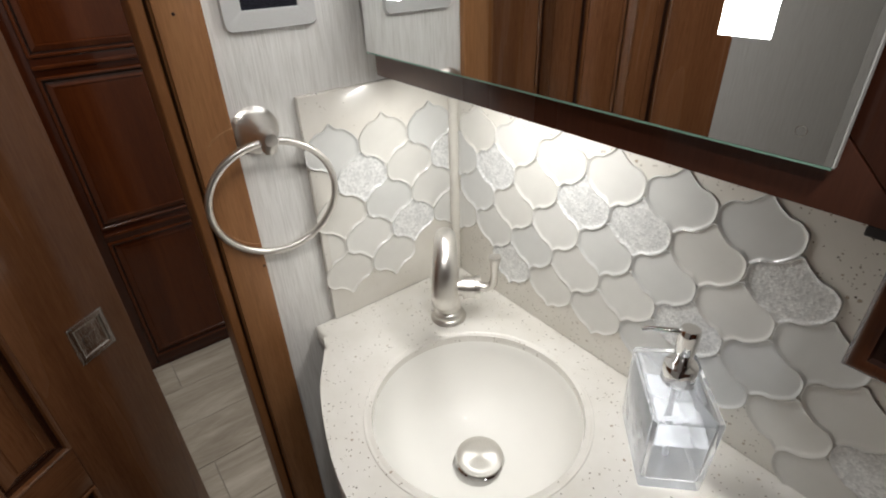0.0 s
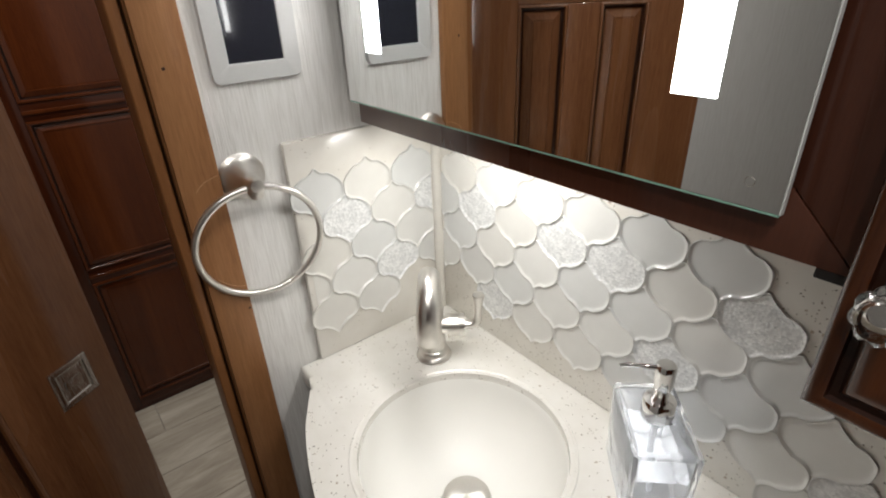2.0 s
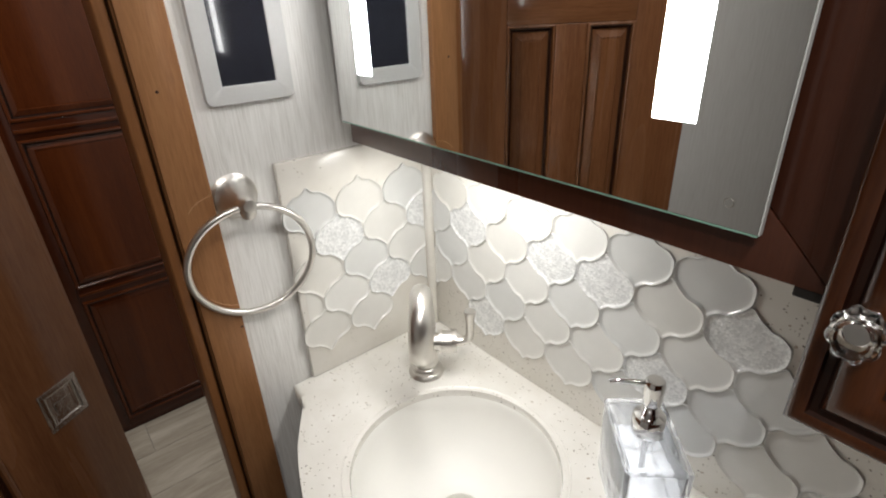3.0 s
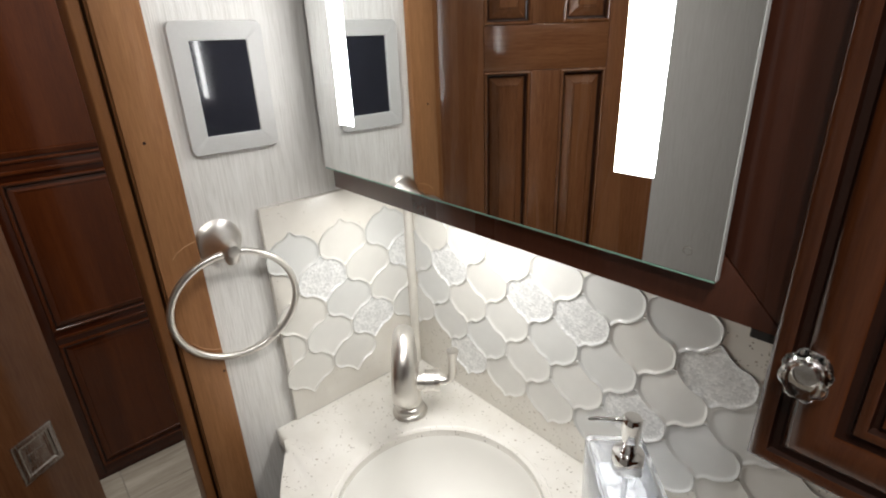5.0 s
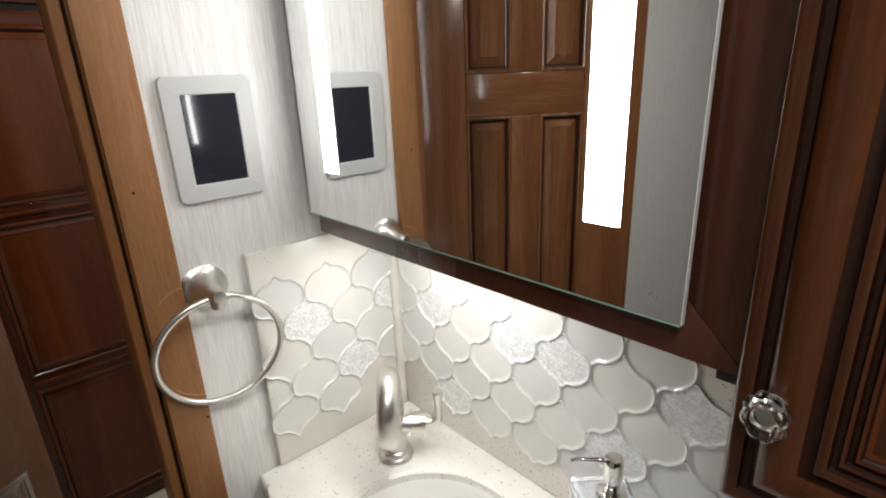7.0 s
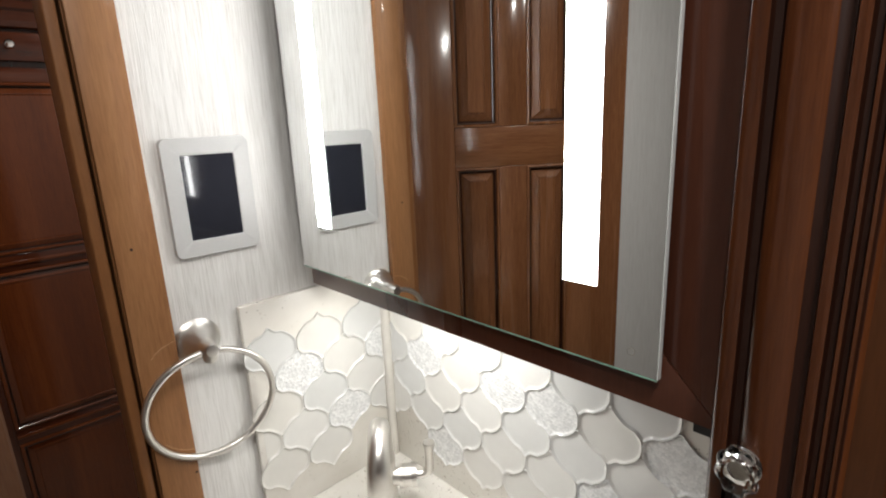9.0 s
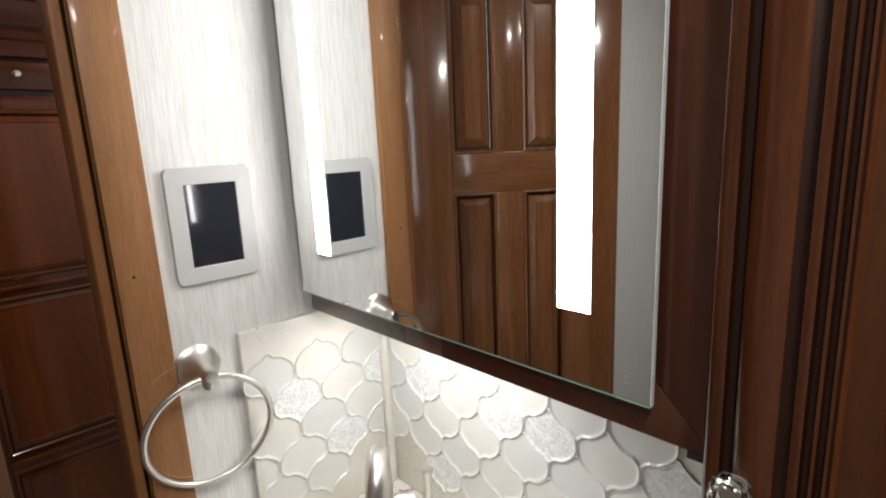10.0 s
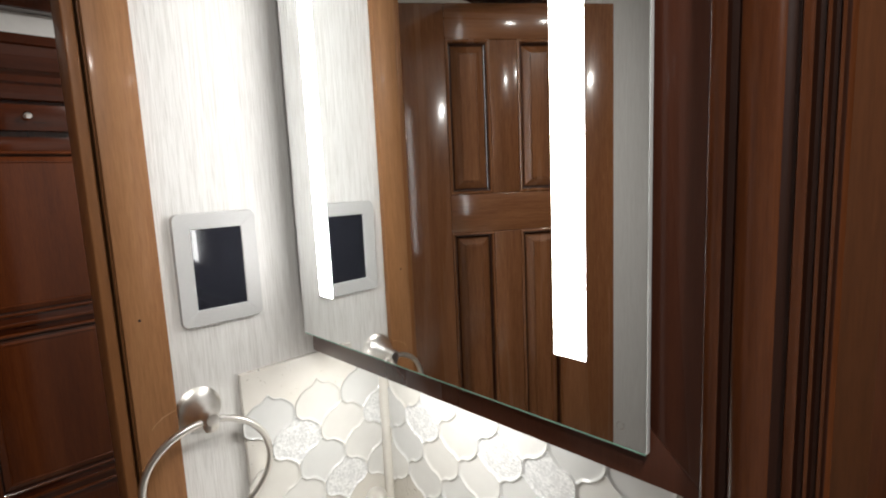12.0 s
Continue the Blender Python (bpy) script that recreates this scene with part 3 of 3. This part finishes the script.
# ---- towel ring ----
towel = thing("towel_ring", pose(-0.012, -0.316, 1.195), "brushed nickel towel ring with a conical wall mount", "towel ring")
mt = pose(0, 0, 0, 0, 90, 0)
part("mount", lathe([(0.0, 0.0), (0.0298, 0.0), (0.0305, 0.002), (0.0305, 0.0045), (0.0292, 0.0055), (0.0292, 0.0075), (0.0278, 0.0085), (0.0278, 0.0105), (0.0262, 0.0115), (0.0205, 0.022), (0.0135, 0.035), (0.0118, 0.0385), (0.0112, 0.0425), (0.0105, 0.053), (0.008, 0.0575), (0, 0.0585)], 44, mt), NICKEL, towel, "stepped conical mount", True)
part("boss", lathe([(0, -0.013), (0.0075, -0.012), (0.0098, -0.008), (0.0104, 0.0), (0.0098, 0.008), (0.0075, 0.012), (0, 0.013)], 28, Matrix.Translation((0.0465, 0, -0.006))), NICKEL, towel, smooth=True)
RING = 0.0825
ring_hang = pose(0.0445, -0.004, -0.004) @ pose(0, 0, 0, 0, 0, -6.0) @ pose(0, 0, 0, 0, 8.4, 0)
part("ring", tube([ring_hang @ Vector((0, RING * math.sin(a), -RING + RING * math.cos(a))) for a in (2 * math.pi * i / 72 for i in range(72))], 0.0047, 14, True), NICKEL, towel, "round bar ring leaning back against the casing", True)

# ---- control panel ----
panel = thing("wall_control_panel", pose(-0.012, -0.268, 1.389, 0, 0, 90), "silver-framed dark touch control panel on the wallpaper", "control panel")


def rounded(w, h, r, n=6):
    out = []
    for cx, cz, a0 in ((w / 2 - r, h / 2 - r, 0), (-w / 2 + r, h / 2 - r, 90), (-w / 2 + r, -h / 2 + r, 180), (w / 2 - r, -h / 2 + r, 270)):
        out += [(cx + r * math.cos(radians(a0 + 90 * i / n)), cz + r * math.sin(radians(a0 + 90 * i / n))) for i in range(n + 1)]
    return out


def plate_with_hole(w, h, r, hw, hh, deep):
    bm = bmesh.new()
    outer, inner = rounded(w, h, r), rounded(hw, hh, 0.0015)
    def ring(pts, y, k=1.0):
        return [bm.verts.new((x * k, y, z * k)) for x, z in pts]
    rings = [ring(outer, 0), ring(outer, -deep * 0.7), ring([(x * 0.985, z * 0.988) for x, z in outer], -deep), ring([(x * 1.03, z * 1.02) for x, z in inner], -deep), ring(inner, -deep + 0.0008), ring(inner, -deep + 0.003)]
    for a, b in zip(rings, rings[1:]):
        for i in range(len(a)):
            j = (i + 1) % len(a)
            bm.faces.new((a[i], a[j], b[j], b[i]))
    return bm


part("bezel", plate_with_hole(0.114, 0.157, 0.009, 0.069, 0.112, 0.0075), PLATE, panel, "satin silver bezel with rounded corners", 30)
lcd = box(-0.0355, 0.0355, -0.0008, 0.0008, -0.057, 0.057)
lcd.transform(pose(0, -0.0042, 0, 0, 0, -1.3))
part("screen", lcd, SCREEN, panel, "black glass touch screen, switched off")

# ---- mirror cabinet ----
cabinet_m = thing("mirror_cabinet", pose(0, 0, 0), "dark espresso wooden wall cabinet faced with a lighted mirror", "mirror cabinet")
part("carcass", box(0.027, 0.612, -0.130, 0.0115, 1.2435, 2.075, 0.001), ESPRESSO, cabinet_m)
part("bottom_rail", prism([(0.0245, 1.242), (0.6068, 1.242), (0.5453, 1.3035), (0.0245, 1.3035)], -0.150, -0.1305, 0.0012), ESPRESSO, cabinet_m, smooth=True)
part("right_stile", prism([(0.6072, 1.2424), (0.6072, 2.075), (0.5457, 2.075), (0.5457, 1.3039)], -0.150, -0.1305, 0.0012), ESPRESSO, cabinet_m, smooth=True)
part("mirror_backing", box(0.028, 0.552, -0.1555, -0.1505, 1.279, 2.04), DARK, cabinet_m)
glass = part("mirror", box(0.0225, 0.5592, -0.1605, -0.1558, 1.2735, 2.045), MIRROR, cabinet_m, "frameless mirror glass with a polished edge")
part("bottom_edge", box(0.0225, 0.5592, -0.1603, -0.1556, 1.2717, 1.2733), EDGE_GLASS, glass, "green polished glass edge")
# this edge's LED glow is put into its pale colour
part("side_edge", box(0.5594, 0.5604, -0.1603, -0.1556, 1.2733, 2.045), LIT_EDGE, glass, "glass edge coloured white for the strip light leaking through it")
for a, b in ((0.4755, 0.5065), (0.0775, 0.1095)):
    part("led_strip", box(a, b, -0.1613, -0.1607, 1.3385, 2.02), LED, glass, "frosted strip lit bright white")
touch = part("touch_button", lathe([(0.0030, 0.0), (0.0032, 0.0001), (0.0034, 0.0)], 24, Matrix.Translation((0.538, -0.1606, 1.2905)) @ pose(0, 0, 0, 90, 0, 0)), SATIN_PULL, glass, "small etched touch button")

part("door_bumper", box(0.584, 0.603, -0.149, -0.128, 1.2345, 1.2418, 0.0012), DARK, cabinet_m, "small black bumper under the frame")
under = thing("under_cabinet_light", pose(0.205, -0.105, 1.2425), "slim light bar under the mirror cabinet", "light bar")
part("housing", box(-0.11, 0.11, -0.009, 0.009, -0.004, 0.0008, 0.001), PLATE, under)
area_lamp("under_light", 0.215, -0.113, 1.2375, 0.24, 0.014, UNDER_LIGHT, (1.0, 0.99, 0.96))

# ---- right wall cabinet ----
cab = thing("wall_cabinet", pose(0.605, -0.158, 1.1635), "dark glazed cherry wall cabinet with a moulded door", "wall cabinet")
part("carcass", box(0.006, 0.40, 0.0, 0.158, 0.004, 0.90, 0.0015), CHERRY_DARK, cab)
cdoor = part("door", box(0.0, 0.40, -0.0142, -0.001, 0.0, 0.90, 0.001, 2), EDGE, cab, "overlay door with a rounded outer edge", True)
FLUTED = [(-0.0034, -0.0090), (-0.0034, -0.0030), (-0.0020, -0.0008), (0.0, 0.0), (0.004, 0.0008), (0.0075, 0.0), (0.009, -0.0035), (0.013, -0.0040), (0.0150, -0.0015), (0.019, 0.0008), (0.026, 0.0024), (0.033, 0.0014), (0.0385, -0.0010), (0.041, -0.0040), (0.045, -0.0042), (0.0465, 0.0012), (0.0490, 0.0022), (0.0520, 0.0012), (0.0535, -0.0035), (0.0560, -0.0038), (0.0572, -0.0005), (0.0592, -0.0005), (0.0605, -0.0045), (0.0625, -0.0045), (0.0637, -0.0015), (0.0655, -0.0015), (0.067, -0.0060), (0.072, -0.0085), (0.083, -0.0085), (0.105, -0.002), (0.108, -0.002)]
part("fluted_face", loops(0.0035, 0.3965, 0.0035, 0.8965, [(i, o + 0.0215) for i, o in FLUTED], 0.0181), CHERRY_LIT, cdoor, "dark glazed fluted moulding round a raised panel", 50).data.materials.append(GLAZE)
part("knob_base", lathe([(0.0, 0.0), (0.011, 0.0), (0.0115, 0.002), (0.008, 0.0035), (0.0065, 0.009), (0, 0.009)], 28, Matrix.Translation((0.0225, -0.0225, 0.0835)) @ pose(0, 0, 0, 90, 0, 0)), CHROME, cdoor, "small chrome rose", True)


def glass_knob():
    bm = bmesh.new()
    rings = []
    for r, z, lobe in ((0.0055, 0.006, 0.0), (0.0085, 0.0085, 0.05), (0.0145, 0.0120, 0.13), (0.0168, 0.0150, 0.15), (0.0168, 0.0175, 0.15), (0.0150, 0.0200, 0.10), (0.0125, 0.0225, 0.05), (0.0105, 0.0228, 0.04), (0.0085, 0.0212, 0.03)):
        ring = []
        for i in range(48):
            a = 2 * math.pi * i / 48
            k = 1 - lobe * (1 - abs(math.sin(4 * a + 0.4)))
            ring.append(bm.verts.new((r * k * math.cos(a), -z, r * k * math.sin(a))))
        rings.append(ring)
    for a, b in zip(rings, rings[1:]):
        for i in range(48):
            j = (i + 1) % 48
            bm.faces.new((a[i], a[j], b[j], b[i]))
    bm.faces.new(rings[0])
    bm.faces.new(rings[-1])
    bm.transform(Matrix.Translation((0.0225, -0.0225, 0.0835)) @ Matrix.Diagonal((0.82, 0.8, 1.08, 1)))
    return bm


part("knob", glass_knob(), KNOB_GLASS, cdoor, "moulded clear glass knob with eight lobes", 25)

# ---- bathroom door, standing ajar into the hallway ----
hinge, latch = Vector((0.0925, -1.015)), Vector((-0.258, -0.53))
dirn = (hinge - latch).normalized()
door = thing("door_1", pose(latch.x, latch.y, 0.012, 0, 0, math.degrees(math.atan2(dirn.y, dirn.x))) @ pose(0, 0, 0, 0, 0, 0), "six-panel cherry bathroom door standing ajar, with a square flush pull", "door")
door.matrix_world = pose(hinge.x, hinge.y, 0.012, 0, 0, math.degrees(math.atan2(-dirn.y, -dirn.x)))
RAISED = [(0.0, 0.0), (0.0012, 0.0022), (0.0045, 0.0032), (0.0070, 0.0015), (0.0080, -0.0050), (0.0100, -0.0115), (0.0125, -0.0120), (0.0145, -0.0110), (0.0310, -0.0005), (0.0316, -0.0022), (0.0335, -0.0022), (0.0345, 0.0002)]
part("core", box(0.05, 0.55, 0.0165, 0.024, 0.05, 1.85), CHERRY_DOOR, door)
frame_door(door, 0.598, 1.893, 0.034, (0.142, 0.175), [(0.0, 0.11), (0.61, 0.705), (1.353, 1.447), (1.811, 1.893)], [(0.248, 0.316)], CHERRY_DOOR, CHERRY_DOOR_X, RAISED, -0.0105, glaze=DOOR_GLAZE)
pull = part("flush_pull", loops(0.4935, 0.5585, 0.817, 0.889, [(0.0, 0.0), (0.0005, 0.0032), (0.002, 0.0042), (0.008, 0.0042), (0.0095, 0.0036), (0.012, 0.0012), (0.018, 0.0009)]), SATIN_PULL, door, "square recessed satin metal flush pull")
part("pull_tab", box(0.512, 0.540, -0.0028, -0.0006, 0.846, 0.860, 0.001), SATIN_PULL, pull)

# ---- hallway wardrobe ----
WARD = [(0.0, -0.001), (0.002, 0.003), (0.007, 0.004), (0.0105, 0.002), (0.0125, -0.006), (0.0145, -0.0064), (0.0165, -0.0050), (0.030, -0.0015), (0.033, -0.0015), (0.0345, -0.0035), (0.038, -0.003)]


def wardrobe(y0, width):
    w = thing("wardrobe_unit", pose(-1.22, y0, 0.0, 0, 0, 90), "tall dark glossy cherry wardrobe with raised panels and top drawer", "wardrobe", "wardrobe units along the hallway")
    part("carcass", box(0.001, width - 0.001, 0.0225, 0.56, 0.0, 1.80), CHERRY_DARK, w)
    part("plinth", box(0.001, width - 0.001, 0.006, 0.0222, 0.0, 0.020), CHERRY_DARK_X, w)
    part("door_back", box(0.02, width - 0.02, 0.010, 0.016, 0.09, 1.66), CHERRY_DARK, w)
    d = thing("tmp", pose(0, 0, 0), "", "")
    d.parent = w
    d.name = "panel_door"
    d.location = (0.002, 0, 0.022)
    frame_door(d, width - 0.004, 1.655, 0.021, (0.050, 0.050), [(0.0, 0.032), (0.541, 0.590), (1.080, 1.130), (1.615, 1.655)], [], CHERRY_DARK, CHERRY_DARK_X, WARD, -0.0055, CHERRY_PANEL)
    for z in (0.5655, 1.105):
        part("rail_bead", box(0.05, width - 0.05, -0.0035, 0.0008, z - 0.006, z + 0.006, 0.002), CHERRY_PANEL, d, smooth=True)
    dr = part("drawer_front", box(0.003, width - 0.003, 0.0, 0.021, 1.695, 1.772, 0.003), CHERRY_DARK_X, w, smooth=True)
    part("drawer_knob", lathe([(0.004, 0), (0.004, 0.010), (0.011, 0.014), (0.0125, 0.019), (0.009, 0.024), (0, 0.025)], 20, Matrix.Translation((0.252, 0.0, 1.737)) @ pose(0, 0, 0, 90, 0, 0)), CHROME, dr, "clear bright round knob", True)
    bm = bmesh.new()
    prof = [(0.0, 1.78), (-0.008, 1.785), (-0.012, 1.80), (-0.012, 1.825), (-0.02, 1.832), (-0.02, 1.85), (-0.034, 1.865), (-0.05, 1.90), (-0.058, 1.925), (-0.066, 1.93), (-0.066, 1.955), (0.1, 1.955), (0.1, 1.78)]
    ends = [[bm.verts.new((x, y, z)) for y, z in prof] for x in (0.0, width)]
    for i in range(len(prof)):
        j = (i + 1) % len(prof)
        bm.faces.new((ends[0][i], ends[0][j], ends[1][j], ends[1][i]))
    bm.faces.new(ends[0])
    bm.faces.new(ends[1])
    part("crown", bm, CHERRY_DARK_X, w, "stepped crown moulding")
    return w


unit = wardrobe(-0.58, 0.46)
copy_thing(unit, pose(-1.22, -1.044, 0, 0, 0, 90))
copy_thing(unit, pose(-1.22, -0.116, 0, 0, 0, 90))
tagged(part("trim_hall_valance", box(-1.243, -1.19, -1.4, 0.6, 2.035, 2.098, 0.004), CHERRY_DARK), "dark cherry strip at the hallway ceiling", "ceiling trim", kind="structure")

# ---- vanity base ----
vanity = thing("vanity_cabinet", pose(0, 0, 0), "dark cherry curved vanity base under the counter", "vanity cabinet")
vline = [(0.03, 0.01), (0.03, -0.262)] + bow([(0.03, -0.262), (0.09, -0.30), (0.191, -0.340), (0.268, -0.36), (0.36, -0.368), (0.45, -0.36), (0.55, -0.34), (0.68, -0.32), (0.96, -0.32)]) + [(0.96, 0.01)]
def band(line, z0, z1, deep=0.018):
    """An upright curved board along a plan line."""
    bm = bmesh.new()
    pts = [Vector((x, y)) for x, y in line]
    cols = []
    for i, p in enumerate(pts):
        d = (pts[min(i + 1, len(pts) - 1)] - pts[max(i - 1, 0)]).normalized()
        q = p + Vector((-d.y, d.x)) * deep
        cols.append([bm.verts.new(v) for v in ((p.x, p.y, z0), (p.x, p.y, z1), (q.x, q.y, z1), (q.x, q.y, z0))])
    for a, b in zip(cols, cols[1:]):
        for i in range(4):
            j = (i + 1) % 4
            bm.faces.new((a[i], a[j], b[j], b[i]))
    bm.faces.new(cols[0])
    bm.faces.new(cols[-1])
    return bm


part("side_panel", box(0.03, 0.046, -0.25, 0.01, 0.09, 0.8275, 0.001), CHERRY_DARK, vanity)
part("curved_front", band(vline[1:-1], 0.09, 0.8275), CHERRY_DARK, vanity, smooth=True)
part("toe_kick", slab([(x * 0.97 + 0.012, y * 0.9) for x, y in vline], 0.0, 0.09), DARK, vanity)

# ---- soap dispenser ----
soap = thing("soap_dispenser", pose(0.4735, -0.0705, 0.8603, 0, 0, -45), "clear square glass soap dispenser with a chrome pump", "soap dispenser")


def square_tower(levels, bm=None, r=0.006, inward=False):
    bm = bm or bmesh.new()
    rings, faces = [], []
    for hx, hy, z in levels:
        pts = rounded(2 * hx, 2 * hy, min(r, hy * 0.35), 4)
        rings.append([bm.verts.new((x, y, z)) for x, y in pts])
    for a, b in zip(rings, rings[1:]):
        for i in range(len(a)):
            j = (i + 1) % len(a)
            faces.append(bm.faces.new((a[i], a[j], b[j], b[i])))
    faces.append(bm.faces.new(rings[0]))
    faces.append(bm.faces.new(rings[-1]))
    bmesh.ops.recalc_face_normals(bm, faces=faces)
    if inward:
        bmesh.ops.reverse_faces(bm, faces=faces)
    return bm


shell = square_tower([(0.0515, 0.0305, 0.0), (0.0545, 0.0335, 0.003), (0.0555, 0.0345, 0.05), (0.0565, 0.0355, 0.108), (0.055, 0.034, 0.1115), (0.051, 0.030, 0.1125), (0.020, 0.016, 0.1145), (0.0145, 0.0145, 0.1155), (0.014, 0.014, 0.122)], r=0.004)
square_tower([(0.047, 0.026, 0.013), (0.0495, 0.0285, 0.016), (0.0505, 0.0295, 0.05), (0.0515, 0.0305, 0.104), (0.047, 0.026, 0.1085), (0.0115, 0.0115, 0.111), (0.0105, 0.0105, 0.1215)], shell, inward=True, r=0.004)
bottle = part("bottle", shell, BOTTLE_GLASS, soap, "thick clear glass bottle", 35, turned=False)
part("liquid_soap", square_tower([(0.0465, 0.0255, 0.0134), (0.0490, 0.0280, 0.0164), (0.0500, 0.0290, 0.070)], r=0.004), LIQUID, soap, "clear liquid soap, half full", 35)
part("dip_tube", tube([(0, 0, 0.022), (0.001, 0, 0.06), (0, 0, 0.125)], 0.0032, 10), TUBE, soap, "milky plastic dip tube", True)
part("collar", lathe([(0.0, 0.118), (0.0172, 0.1165), (0.0178, 0.118), (0.0178, 0.138), (0.0165, 0.140), (0.0095, 0.1405), (0.0095, 0.144), (0, 0.144)], 32), CHROME, soap, smooth=True)
pump = part("pump_head", lathe([(0.0, 0.144), (0.0078, 0.144), (0.0078, 0.152), (0.0088, 0.154), (0.0105, 0.158), (0.0108, 0.180), (0.0105, 0.186), (0.009, 0.1878), (0, 0.188)], 32), CHROME, soap, smooth=True)
part("nozzle", tube([(0, 0, 0.182), (-0.002, -0.014, 0.1825), (-0.005, -0.038, 0.182), (-0.006, -0.046, 0.1795)], [0.0036, 0.0034, 0.0026, 0.0024], 12), CHROME, pump, smooth=60)


# ---- ceiling lights ----
def puck(x, y, watts, group):
    p = thing("ceiling_light", pose(x, y, CEIL - 0.0005), "small round recessed ceiling light, lit warm white", "ceiling light", group)
    part("trim_ring", lathe([(0.03, 0.0), (0.047, 0.0), (0.046, -0.005), (0.038, -0.008), (0.031, -0.005)], 32), NICKEL, p, smooth=True)
    part("lens", lathe([(0, -0.0035), (0.03, -0.0035)], 28), PUCK, p, "glowing lens")
    d = bpy.data.lights.new("puck_lamp", "AREA")
    d.shape, d.size, d.energy, d.color = "DISK", 0.07, watts, (1.0, 0.97, 0.93)
    ob = new("puck_lamp", d)
    ob.matrix_world = pose(x, y, CEIL - 0.010)


puck(0.89, -0.52, PUCK_BATH, "bathroom ceiling lights")
puck(0.84, -0.88, PUCK_BATH * 0.75, "bathroom ceiling lights")
# the two hallway lights are added out of view to light the wardrobes
puck(-0.75, -0.95, PUCK_HALL, "hallway ceiling lights")
puck(-0.75, 0.1, PUCK_HALL, "hallway ceiling lights")


# ---- floor planks ----
def planks():
    meshes = {}
    rnd = random.Random(4)
    w, ln = 0.20, 0.90
    x, c = -1.85, 0
    while x < 1.36:
        y = -2.28 + (0.3 * (c % 3)) - 0.01
        while y < 0.4:
            me = meshes.get("p")
            if me is None:
                bm = box(0.0015, w - 0.0015, 0.0015, ln - 0.0015, -0.006, 0.0, 0.0012, 1)
                me = bpy.data.meshes.new("plank")
                bm.to_mesh(me)
                bm.free()
                me.materials.append(FLOOR)
                meshes["p"] = me
            ob = new("plank", me)
            ob.parent = floor
            ob.matrix_basis = pose(x, y, rnd.uniform(-0.0004, 0.0))
            y += ln
        x += w
        c += 1


planks()
for glassy in ("bottle", "liquid_soap"):
    bpy.data.objects[glassy].visible_shadow = False
